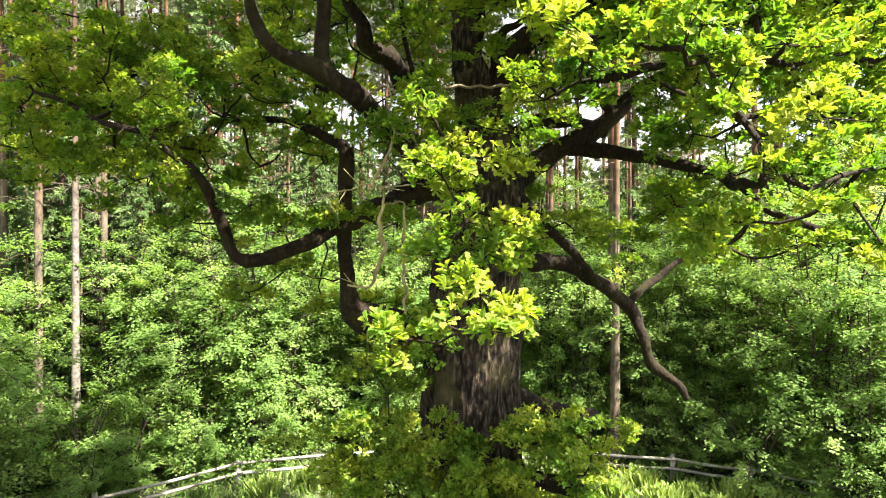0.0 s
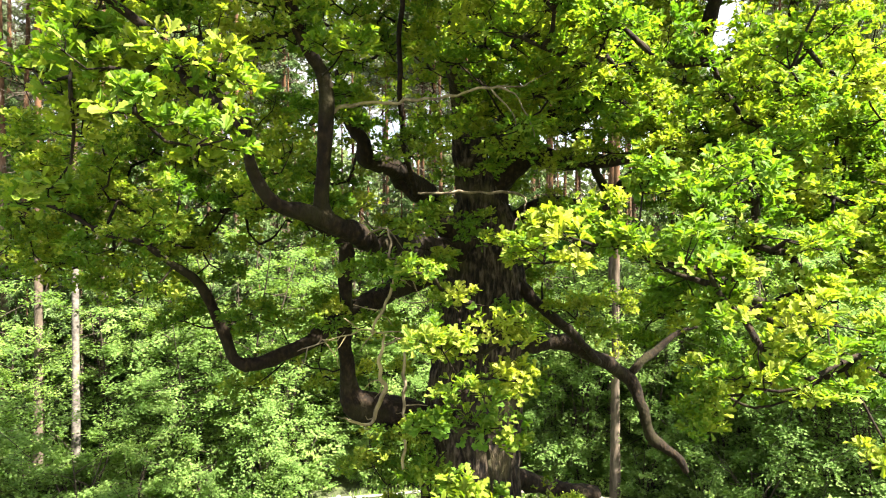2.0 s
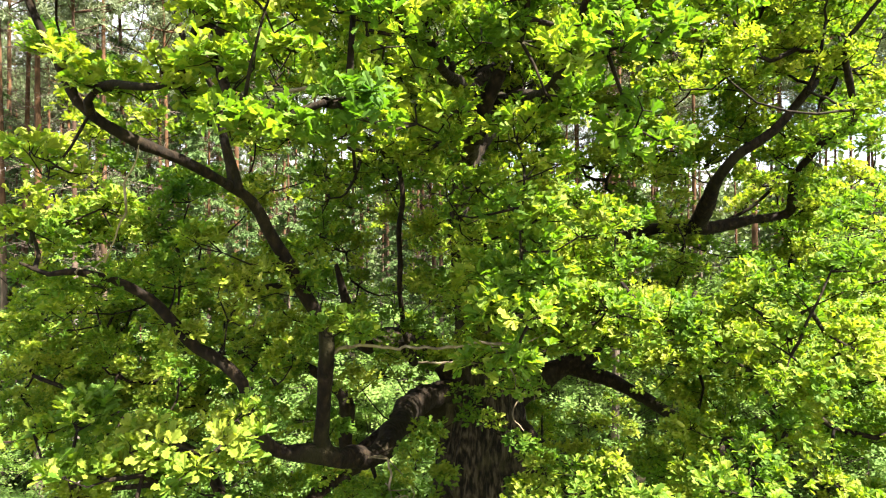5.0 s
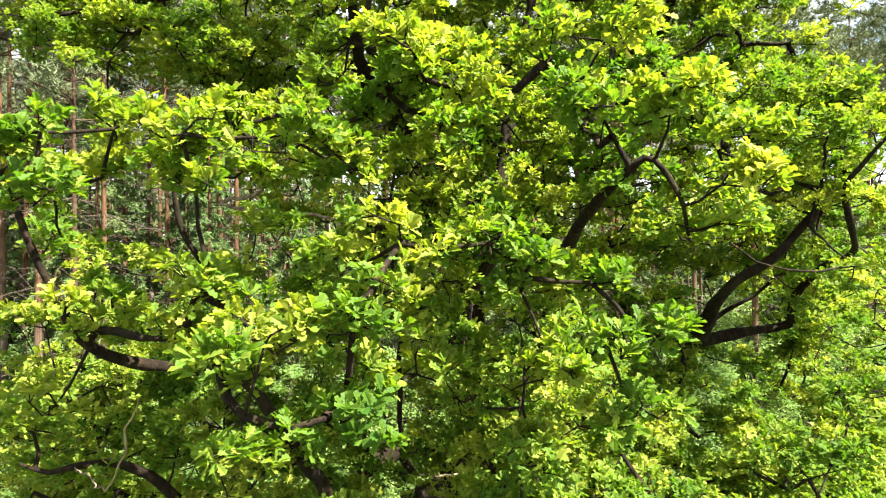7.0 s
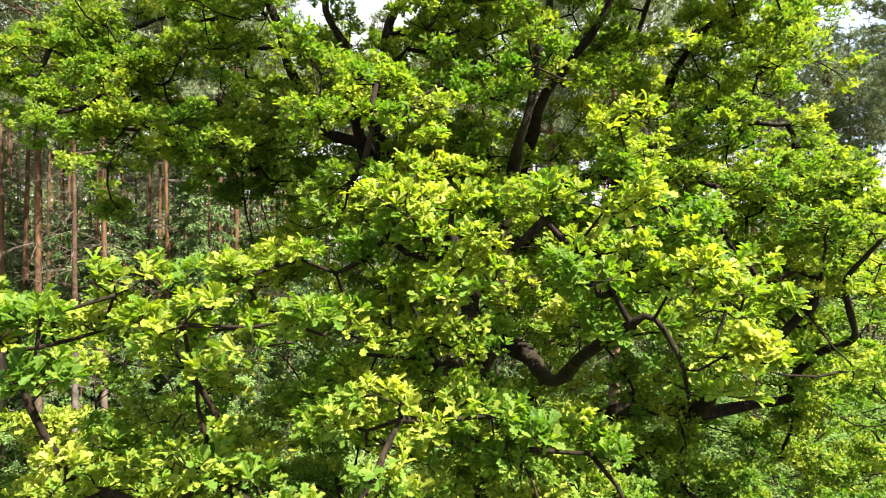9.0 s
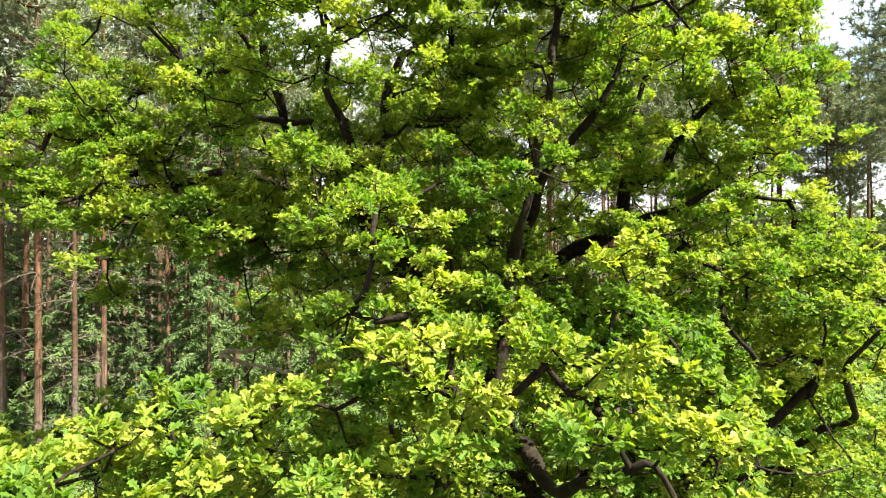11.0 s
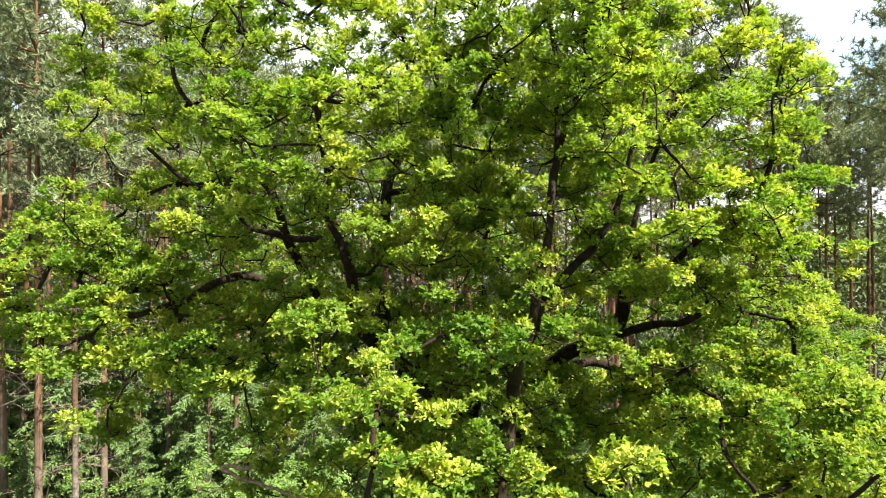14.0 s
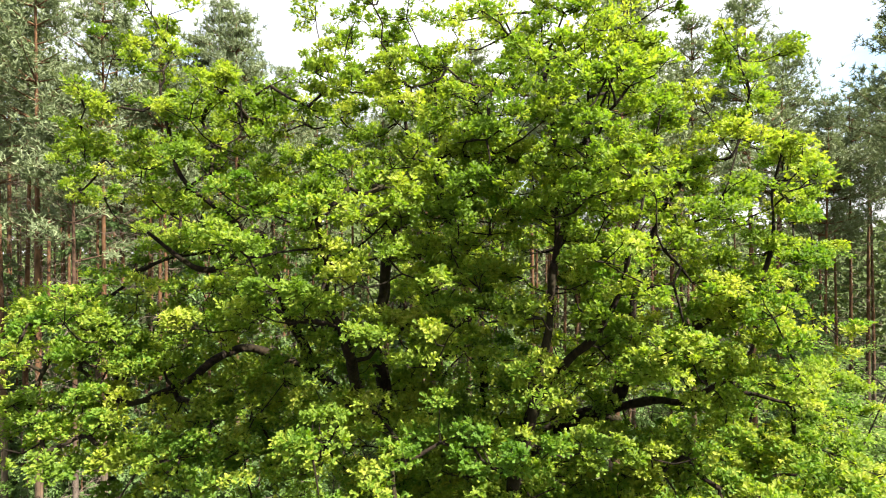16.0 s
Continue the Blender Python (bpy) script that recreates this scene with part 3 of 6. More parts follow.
grow_dead([(-2.80, 5.01, 13.30, 0.009), (-2.51, 4.74, 13.64, 0.011), (-2.39, 4.61, 13.92, 0.010), (-2.28, 4.55, 14.17, 0.005)])
grow_dead([(-3.47, 9.74, 15.97, 0.041), (-2.89, 9.48, 16.14, 0.043), (-2.59, 9.35, 16.42, 0.042), (-2.33, 9.35, 16.46, 0.032)])
grow_dead([(1.12, 10.02, 11.50, 0.028), (1.28, 9.48, 11.21, 0.019), (1.05, 9.35, 10.88, 0.017), (1.38, 9.23, 10.47, 0.010)])

BOUGHS = []


def grow_foliage(places, near=True):
    """Notes where a bough carries its leaf sprays; the branches that feed them grow once all are known."""
    BOUGHS.append((np.array(places), near))


grow_foliage([(-3.0, 14.9, 14.4), (-2.7, 12.3, 14.8), (-2.2, 14.0, 13.1), (-2.4, 13.7, 13.6), (-1.6, 11.9, 14.2), (-2.4, 15.0, 15.2), (-1.7, 12.6, 15.1), (-1.7, 13.6, 15.4), (-1.6, 12.9, 15.9), (-0.7, 12.2, 12.6), (-0.8, 12.2, 14.0), (-1.2, 15.4, 14.5), (-1.4, 13.4, 15.2), (-0.9, 12.9, 14.8), (-0.9, 13.6, 15.6), (-0.9, 12.2, 16.1), (-0.9, 14.4, 17.4), (0.3, 12.5, 12.1), (0.4, 13.9, 14.1), (-0.4, 11.8, 15.2), (-0.5, 13.2, 15.5), (-0.0, 12.7, 16.4), (0.1, 11.8, 15.8), (-0.4, 12.1, 15.9), (-0.2, 13.7, 16.8), (0.1, 13.5, 16.6), (-0.4, 12.9, 16.8), (0.4, 10.7, 19.1), (-0.2, 14.2, 19.5), (-0.3, 14.9, 19.1), (-0.2, 13.3, 19.2), (0.1, 11.1, 19.6)])
grow_foliage([(1.4, 13.0, 11.8), (0.8, 12.3, 15.7), (0.7, 11.6, 18.5), (0.7, 11.6, 17.6), (0.6, 13.8, 19.1), (1.4, 11.6, 19.9), (0.6, 14.6, 20.0), (0.9, 13.1, 20.0), (2.4, 14.8, 21.1)])
grow_foliage([(-9.6, 13.0, 12.9), (-8.6, 12.8, 10.8), (-8.7, 13.1, 12.2), (-8.0, 12.3, 10.8), (-7.7, 11.3, 11.1), (-7.9, 14.3, 11.3), (-8.4, 12.0, 11.6), (-8.2, 13.5, 12.4), (-8.0, 12.7, 12.2), (-7.6, 11.8, 11.6), (-7.7, 11.8, 12.6), (-8.0, 11.5, 13.6), (-7.4, 10.8, 10.0), (-7.3, 11.6, 10.5), (-6.8, 11.2, 10.5), (-7.1, 12.8, 9.8), (-6.8, 9.7, 11.1), (-7.4, 13.8, 11.7), (-6.9, 9.9, 12.2), (-6.9, 10.6, 12.3), (-6.8, 12.2, 11.9), (-6.6, 9.9, 11.5), (-6.7, 13.0, 12.7), (-5.9, 9.7, 10.1), (-6.4, 10.8, 10.2), (-5.9, 11.1, 10.4), (-5.5, 13.2, 10.0), (-6.2, 9.9, 11.4), (-5.9, 10.0, 11.1), (-6.0, 12.2, 11.4)])
grow_foliage([(-6.3, 11.1, 11.8), (-6.1, 11.8, 12.2), (-6.0, 9.9, 12.1), (-6.0, 11.2, 12.2), (-5.7, 8.8, 12.4), (-5.8, 12.1, 12.3), (-6.5, 12.3, 12.6), (-6.2, 11.8, 12.8), (-5.8, 10.9, 12.6), (-5.5, 12.0, 13.2), (-5.6, 11.5, 13.5), (-4.9, 11.2, 9.3), (-4.5, 10.5, 9.3), (-5.3, 10.5, 10.2), (-4.9, 9.5, 9.9), (-4.7, 11.3, 10.0), (-5.3, 11.3, 10.6), (-5.3, 9.9, 11.4), (-5.3, 8.9, 10.6), (-5.2, 10.7, 11.3), (-5.2, 11.6, 11.1), (-4.9, 10.5, 11.1), (-4.8, 10.8, 10.8), (-4.8, 12.0, 10.9), (-4.6, 9.7, 10.7), (-5.3, 16.4, 10.7), (-5.1, 12.7, 10.9), (-4.6, 11.5, 12.2), (-5.0, 13.4, 12.5), (-5.0, 11.6, 12.6), (-5.3, 8.1, 13.3), (-5.2, 9.1, 12.7)])
grow_foliage([(-4.7, 9.1, 12.8), (-5.1, 12.6, 12.7), (-5.0, 8.6, 14.4), (-3.8, 12.0, 7.8), (-3.6, 11.3, 8.0), (-4.3, 12.0, 9.1), (-4.3, 9.1, 9.9), (-4.0, 11.1, 10.1), (-4.1, 9.4, 11.4), (-4.0, 11.1, 11.2), (-3.7, 11.7, 11.3), (-4.0, 8.2, 10.9), (-3.6, 14.2, 11.2), (-4.5, 10.2, 11.9), (-4.5, 12.5, 12.0), (-4.4, 10.8, 11.6), (-3.5, 10.5, 11.6), (-3.4, 10.9, 9.4), (-2.5, 12.8, 9.3), (-2.7, 13.9, 9.3), (-2.8, 10.5, 9.2), (-3.1, 9.8, 9.5), (-3.2, 9.5, 11.4), (-3.0, 15.4, 11.1), (-3.2, 16.5, 11.2), (-2.9, 14.5, 11.0), (-3.0, 15.0, 11.8), (-3.2, 16.1, 12.7), (-2.1, 10.9, 9.3), (-1.3, 13.6, 10.9)])
grow_foliage([(-4.1, 15.9, 3.7), (-4.4, 13.8, 11.4), (-4.2, 12.8, 11.5), (-3.7, 12.6, 12.3), (-3.5, 12.3, 11.8), (-3.5, 11.2, 12.5), (-4.2, 13.2, 12.4), (-4.0, 11.2, 13.0), (-3.6, 11.5, 12.7), (-3.8, 12.4, 14.6), (-3.0, 15.1, 7.4), (-2.7, 13.9, 7.6), (-2.7, 13.9, 8.4), (-3.0, 11.9, 8.5), (-2.6, 9.3, 11.4), (-2.6, 12.0, 10.9), (-3.1, 10.3, 12.0), (-3.1, 13.4, 11.8), (-3.1, 11.3, 12.3), (-2.8, 10.8, 11.5), (-2.8, 10.0, 11.7), (-3.0, 13.7, 12.3), (-3.1, 11.6, 13.3), (-3.3, 13.1, 13.3), (-3.3, 12.4, 13.1), (-2.7, 12.6, 13.4), (-2.9, 14.6, 12.5), (-2.1, 11.5, 4.4), (-2.0, 11.3, 5.3), (-1.8, 12.0, 6.2), (-1.5, 11.1, 5.6)])
grow_foliage([(-2.0, 15.0, 7.5), (-2.1, 11.7, 9.2), (-2.5, 12.6, 11.2), (-2.4, 11.8, 12.0), (-2.3, 10.4, 11.9), (-1.9, 12.0, 11.9), (-2.2, 12.4, 13.4), (-1.9, 11.9, 13.3), (-1.6, 11.9, 12.7), (-2.3, 11.5, 13.6), (-2.3, 13.1, 13.6), (-1.4, 10.6, 5.8), (-1.1, 12.1, 6.3), (-1.0, 11.3, 5.6), (-1.0, 11.5, 6.1), (-0.6, 10.8, 5.5), (-1.3, 11.2, 6.7), (-0.9, 12.2, 6.6), (-0.6, 11.9, 6.9), (-1.2, 15.3, 7.5), (-1.3, 16.5, 7.3), (-1.2, 10.1, 9.3), (-1.2, 11.9, 10.9), (-0.5, 12.2, 6.2), (-0.2, 10.4, 12.5)])
grow_foliage([(-4.8, 8.2, 13.7), (-4.7, 7.8, 13.9), (-4.7, 7.6, 13.6), (-4.4, 7.3, 12.6), (-3.5, 6.2, 13.0), (-3.7, 6.8, 13.4), (-4.1, 8.2, 12.9), (-4.1, 6.4, 13.6), (-3.8, 7.6, 13.7), (-4.1, 8.4, 13.7), (-3.1, 4.8, 11.0), (-3.0, 7.0, 12.4), (-3.2, 4.8, 11.9), (-2.8, 4.5, 11.6), (-2.7, 4.5, 12.0), (-2.9, 7.3, 13.4), (-3.5, 7.9, 12.7), (-2.9, 6.7, 13.0), (-3.3, 7.5, 13.5), (-2.1, 7.2, 11.1), (-2.0, 4.0, 11.4), (-1.7, 4.3, 11.3), (-2.5, 8.7, 11.6), (-2.3, 4.2, 11.8), (-2.2, 4.7, 11.6), (-2.0, 4.3, 12.0), (-1.8, 5.1, 12.0), (-1.6, 4.5, 11.9), (-2.4, 6.5, 12.6), (-0.7, 9.5, 9.3), (-0.9, 7.8, 10.5)])
grow_foliage([(-0.3, 5.2, 8.0), (-0.2, 7.2, 8.0), (0.3, 5.2, 8.4), (0.5, 5.6, 8.2), (-0.0, 6.4, 8.8), (0.3, 6.3, 9.1), (0.4, 6.2, 8.7), (-0.0, 6.2, 9.5), (0.1, 6.8, 9.5), (0.1, 7.9, 10.2), (0.3, 7.4, 9.9), (-0.1, 6.8, 10.2), (-0.5, 7.9, 10.9), (0.7, 6.8, 9.1), (0.8, 7.9, 8.8), (0.6, 6.5, 9.6), (1.1, 8.9, 10.5), (2.3, 5.3, 10.4), (2.5, 5.3, 10.0), (2.3, 5.4, 11.0), (2.7, 5.2, 9.5), (2.9, 5.9, 10.5), (2.9, 5.5, 10.1), (2.7, 6.7, 10.1), (2.6, 6.0, 11.0)])
grow_foliage([(3.1, 5.9, 10.9), (3.1, 5.5, 10.7)])
grow_foliage([(-3.6, 8.4, 14.3), (-3.6, 6.5, 13.8), (-3.9, 5.8, 13.6), (-3.7, 5.8, 15.4), (-3.6, 4.6, 16.2), (-3.1, 7.5, 13.9), (-3.0, 4.8, 14.0), (-2.9, 5.3, 14.8), (-2.6, 4.7, 14.6), (-3.3, 5.1, 15.9), (-3.2, 4.5, 15.9), (-2.8, 5.0, 15.9), (-2.6, 4.1, 16.1), (-2.6, 4.0, 15.7), (-1.9, 7.9, 11.9), (-1.8, 6.7, 13.2), (-1.6, 6.9, 12.9), (-2.4, 6.5, 13.4), (-2.2, 7.1, 14.0), (-1.7, 4.3, 14.9), (-1.5, 3.8, 14.6), (-2.0, 4.6, 14.6), (-2.4, 4.6, 16.2), (-1.7, 4.2, 15.7), (-1.7, 4.0, 16.0), (-1.5, 7.7, 11.0)])
grow_foliage([(-0.9, 6.2, 12.5), (-1.5, 7.3, 12.3), (-1.2, 3.6, 14.3), (-0.7, 3.6, 14.3), (-1.4, 7.0, 14.7), (-1.2, 4.1, 14.7), (-1.1, 3.4, 14.7), (0.2, 4.7, 8.2), (0.5, 6.4, 12.9), (0.6, 7.0, 11.9), (1.2, 6.9, 12.4), (0.6, 5.2, 12.9), (0.8, 6.3, 12.7), (2.0, 4.9, 10.4), (1.5, 5.1, 10.6), (1.7, 5.2, 11.0)])
grow_foliage([(-4.5, 8.2, 15.1), (-4.5, 6.9, 14.3), (-3.9, 8.4, 14.9), (-2.7, 6.8, 14.9), (-2.6, 5.8, 16.1), (-1.9, 7.1, 15.4), (-2.0, 4.9, 15.8), (-1.7, 4.9, 16.2), (-1.6, 5.3, 16.2)])
grow_foliage([(-2.6, 9.3, 16.2), (-1.9, 9.6, 12.7), (-1.6, 8.4, 14.0), (-1.8, 9.3, 14.5), (-1.3, 9.8, 11.2), (-1.4, 8.6, 12.4), (-0.7, 9.2, 12.2), (-0.1, 11.3, 11.3), (0.4, 9.7, 10.9), (-0.4, 8.9, 11.9), (0.5, 9.0, 11.9), (0.4, 9.2, 12.5), (-0.2, 9.1, 13.7), (0.6, 8.3, 12.1), (1.1, 8.4, 12.7)])
grow_foliage([(-0.7, 7.0, 14.5), (-0.7, 5.2, 16.4), (-1.0, 5.8, 16.8), (-0.8, 5.4, 17.1), (-0.7, 5.8, 18.0), (-0.6, 5.3, 17.6), (-0.6, 5.5, 18.0), (-1.3, 6.5, 18.1), (0.4, 7.3, 14.1), (0.0, 7.6, 14.8), (-0.1, 6.8, 14.9), (0.1, 7.2, 15.4), (0.4, 6.4, 15.5), (-0.3, 5.8, 16.1), (0.0, 5.3, 16.4), (-0.5, 5.2, 16.7), (-0.2, 5.4, 17.1), (-0.1, 5.8, 17.3), (-0.1, 4.8, 16.6), (-0.3, 5.9, 17.8), (-0.5, 6.3, 18.1), (0.8, 7.4, 13.8)])
grow_foliage([(0.3, 7.4, 16.3), (0.3, 6.8, 16.5), (0.3, 7.8, 17.2), (0.5, 7.9, 22.8), (0.5, 7.9, 23.9), (0.8, 7.3, 12.9), (1.4, 7.5, 12.8), (0.9, 8.7, 13.6), (1.1, 7.6, 18.9), (0.8, 8.5, 18.8), (1.3, 8.4, 19.7), (1.2, 7.5, 20.0), (1.4, 8.7, 21.2), (0.8, 8.2, 22.1), (1.0, 9.8, 22.2), (0.9, 9.0, 22.2), (1.4, 10.8, 23.1), (0.7, 8.5, 23.0), (1.2, 11.3, 24.0), (1.4, 8.7, 24.3), (0.9, 8.6, 23.8), (1.3, 11.0, 24.6), (0.9, 10.5, 24.8), (1.9, 8.8, 13.3), (1.6, 9.0, 22.3)])
grow_foliage([(1.8, 9.2, 21.5), (1.9, 10.0, 21.8), (1.9, 8.3, 22.5), (2.5, 10.0, 23.0), (2.5, 9.0, 23.1), (1.6, 9.8, 24.3), (1.7, 8.5, 24.1), (1.7, 10.8, 24.4), (1.6, 10.0, 24.8), (2.9, 11.5, 23.9), (2.8, 9.5, 23.8), (3.1, 10.0, 24.9)])
grow_foliage([(2.1, 13.1, 10.0), (2.2, 11.8, 11.4), (3.9, 11.8, 12.8), (4.8, 13.2, 12.2), (4.6, 11.4, 12.1), (5.0, 12.6, 11.7), (4.6, 13.1, 13.3), (4.9, 12.2, 12.7), (4.9, 13.2, 14.1), (5.4, 13.6, 13.6), (5.0, 12.5, 15.3), (5.7, 12.3, 11.8), (6.4, 11.5, 16.7), (7.2, 12.1, 12.7), (6.8, 13.5, 12.9), (6.7, 11.9, 13.5), (7.1, 11.7, 14.5), (7.4, 13.4, 15.1), (6.7, 13.2, 14.8), (6.8, 12.5, 14.7), (6.6, 13.9, 15.7), (7.3, 10.8, 16.7), (7.4, 11.3, 16.8), (6.9, 11.1, 16.7), (8.0, 13.9, 11.9), (8.3, 13.1, 11.5), (7.7, 11.9, 12.3), (8.1, 11.2, 12.8), (8.0, 11.3, 14.3), (8.1, 13.7, 13.9), (8.5, 12.0, 13.8), (7.9, 12.9, 14.8)])
grow_foliage([(8.0, 11.0, 16.2), (7.6, 11.3, 17.7), (7.7, 11.9, 18.1), (8.1, 12.5, 18.1), (9.2, 13.0, 11.8), (8.8, 13.4, 14.1), (9.2, 14.3, 14.1), (8.6, 14.7, 15.8), (9.0, 12.6, 15.5), (9.7, 13.8, 11.8), (9.6, 13.4, 13.4), (9.8, 13.3, 14.1), (9.6, 13.8, 14.8)])
grow_foliage([(2.8, 6.3, 8.8), (3.2, 6.4, 9.1), (3.2, 5.6, 9.4), (3.3, 7.4, 8.9), (3.1, 8.3, 10.4), (3.4, 5.6, 10.3), (2.9, 7.4, 10.2), (3.3, 5.2, 9.9), (3.9, 6.2, 9.3), (4.0, 5.5, 8.8), (4.3, 7.2, 8.8), (3.6, 10.8, 9.2), (4.2, 9.8, 9.1), (4.2, 11.3, 9.4), (3.7, 5.8, 9.5), (3.9, 5.8, 10.1), (4.3, 6.0, 9.6), (4.1, 10.8, 9.9), (4.3, 10.2, 9.5), (4.4, 9.6, 10.5), (3.6, 5.7, 10.6), (3.7, 6.8, 11.2), (4.0, 5.8, 10.9), (4.8, 7.2, 8.9), (4.7, 6.5, 10.5), (4.9, 7.3, 10.3), (5.2, 7.0, 9.6), (4.6, 11.1, 10.1), (4.7, 7.1, 10.7), (5.2, 8.1, 10.9), (7.1, 9.0, 8.6)])
grow_foliage([(2.3, 14.5, 9.2), (2.5, 15.1, 8.7), (3.2, 14.4, 9.3), (4.0, 14.3, 9.3)])
grow_foliage([(4.4, 14.9, 8.2), (4.4, 15.7, 9.3), (9.5, 14.0, 11.4), (9.6, 13.9, 11.0)])
grow_foliage([(2.4, 12.2, 9.4), (1.6, 11.1, 9.0), (2.2, 13.5, 9.3), (3.0, 11.8, 9.0)])
grow_foliage([(-0.3, 13.9, 13.3), (1.3, 13.7, 13.1), (1.9, 12.0, 12.3), (2.1, 12.9, 12.4), (1.9, 11.6, 13.4), (2.2, 13.8, 12.5), (2.0, 12.3, 13.7), (3.3, 9.4, 12.4), (2.6, 9.3, 12.0), (3.2, 10.3, 13.2), (2.7, 11.4, 13.4), (3.4, 11.4, 14.2), (3.3, 11.6, 15.0), (3.5, 8.8, 12.1), (3.8, 9.6, 12.0), (3.5, 11.2, 13.4), (4.2, 10.5, 13.1), (3.5, 9.8, 13.9), (3.6, 12.1, 13.8), (4.1, 11.9, 13.5), (4.5, 11.0, 13.5), (4.7, 9.2, 13.1), (4.6, 11.6, 15.0), (5.4, 8.4, 15.9), (5.3, 7.6, 16.7), (5.7, 9.4, 12.3), (6.3, 11.4, 12.6), (6.5, 11.4, 13.3), (5.7, 9.4, 13.5)])
grow_foliage([(6.0, 10.1, 14.2), (6.1, 11.0, 13.7), (6.2, 9.5, 14.0), (6.1, 9.7, 15.3), (5.9, 10.6, 15.0), (6.2, 10.2, 15.1), (5.6, 9.3, 14.5), (5.6, 10.4, 15.5), (6.1, 8.5, 16.3), (5.7, 8.3, 17.1), (5.8, 7.8, 17.0), (5.9, 8.6, 17.4), (7.2, 11.1, 12.4), (6.6, 10.3, 12.9), (6.8, 10.9, 14.3), (6.6, 10.2, 13.8), (7.2, 10.4, 14.6), (7.3, 10.5, 16.1)])
grow_foliage([(2.4, 8.2, 13.2), (2.3, 8.7, 13.6), (3.4, 9.4, 15.6), (3.6, 8.2, 12.4), (3.8, 7.8, 12.0), (4.3, 7.7, 12.3), (3.9, 6.4, 12.2), (4.3, 6.4, 12.4), (3.8, 7.9, 12.6), (4.0, 8.4, 12.7), (4.2, 8.1, 12.8), (3.5, 7.0, 12.7), (4.0, 6.7, 12.8), (3.8, 9.6, 13.2), (4.3, 6.5, 13.7), (4.1, 10.2, 13.8), (3.7, 9.2, 14.5), (4.4, 9.3, 16.5), (4.4, 8.5, 16.1), (3.9, 8.0, 17.3), (4.0, 9.2, 16.6), (3.9, 8.5, 16.6), (5.2, 7.9, 12.0), (4.7, 9.4, 15.0), (4.9, 7.4, 15.1), (4.8, 9.6, 15.5), (5.0, 9.0, 16.0)])
grow_foliage([(5.0, 8.6, 16.2), (5.4, 9.4, 16.4), (5.0, 8.5, 17.2), (5.0, 10.0, 17.0), (5.2, 8.2, 16.8), (5.2, 8.9, 17.7), (5.5, 10.6, 16.3), (5.9, 9.4, 16.2), (5.6, 9.6, 17.2), (5.6, 8.8, 16.7), (5.7, 10.2, 16.6), (5.9, 10.8, 17.1), (6.6, 10.0, 16.5), (6.7, 9.4, 17.3), (7.1, 10.4, 17.1)])
grow_foliage([(1.0, 11.0, 15.2), (1.4, 14.4, 15.5), (1.3, 13.6, 15.6), (0.6, 14.9, 19.2), (2.3, 14.2, 16.4), (2.2, 13.8, 15.8), (2.5, 14.2, 17.2), (2.0, 13.2, 17.8), (2.7, 14.2, 14.3), (3.1, 15.0, 13.9), (2.6, 13.7, 14.6), (2.7, 14.3, 14.7), (3.0, 15.1, 15.4), (2.7, 16.8, 16.2), (2.5, 15.7, 16.9), (3.3, 14.9, 21.1), (4.5, 13.8, 15.2), (3.8, 12.9, 16.3), (4.4, 13.3, 15.9), (4.3, 15.1, 16.2), (4.6, 13.7, 16.1), (5.2, 14.7, 17.1), (5.7, 14.2, 15.9), (5.8, 14.4, 18.1), (6.1, 15.2, 18.1)])
grow_foliage([(0.7, 4.7, 13.0), (0.8, 5.8, 13.4), (1.1, 5.8, 12.9), (1.3, 6.4, 12.7), (0.6, 4.8, 13.6), (0.9, 7.2, 13.5), (1.3, 6.1, 13.5), (0.8, 6.4, 14.5), (1.3, 4.1, 14.3), (0.6, 4.6, 14.9), (0.8, 4.4, 14.6), (0.9, 3.8, 14.6), (1.1, 4.5, 15.1), (1.1, 5.0, 15.1), (1.2, 4.0, 14.8), (2.0, 7.6, 13.1), (2.0, 6.7, 13.0), (2.2, 6.6, 12.6), (1.5, 7.0, 13.0), (1.9, 6.7, 13.6), (1.9, 4.6, 15.4), (2.0, 4.4, 15.8), (2.3, 5.3, 15.6), (2.4, 4.8, 16.1), (2.4, 5.4, 16.4), (2.5, 5.4, 16.0), (1.5, 5.1, 15.8)])
grow_foliage([(1.5, 6.4, 15.7), (1.6, 4.4, 16.2), (2.3, 5.7, 16.7), (2.4, 6.1, 16.7), (2.7, 5.4, 11.2), (3.0, 5.8, 11.2), (3.2, 6.2, 11.2), (2.8, 6.4, 12.5), (3.4, 6.0, 12.3), (3.3, 7.1, 15.4), (3.8, 5.9, 13.2)])
grow_foliage([(0.3, 4.4, 15.4), (0.1, 4.5, 16.3), (-0.2, 4.5, 16.8), (0.1, 5.1, 16.9), (0.3, 4.8, 16.6), (0.6, 4.3, 15.2), (1.0, 4.4, 16.3), (1.2, 4.9, 16.5), (1.3, 5.1, 16.1), (1.3, 5.5, 16.3), (0.8, 4.8, 16.7), (0.9, 5.6, 16.9), (1.4, 5.6, 16.8), (1.2, 4.5, 16.8), (1.7, 5.7, 17.4), (1.9, 5.2, 16.7), (1.9, 5.7, 17.0), (1.5, 5.4, 17.1), (1.6, 5.3, 17.6)])
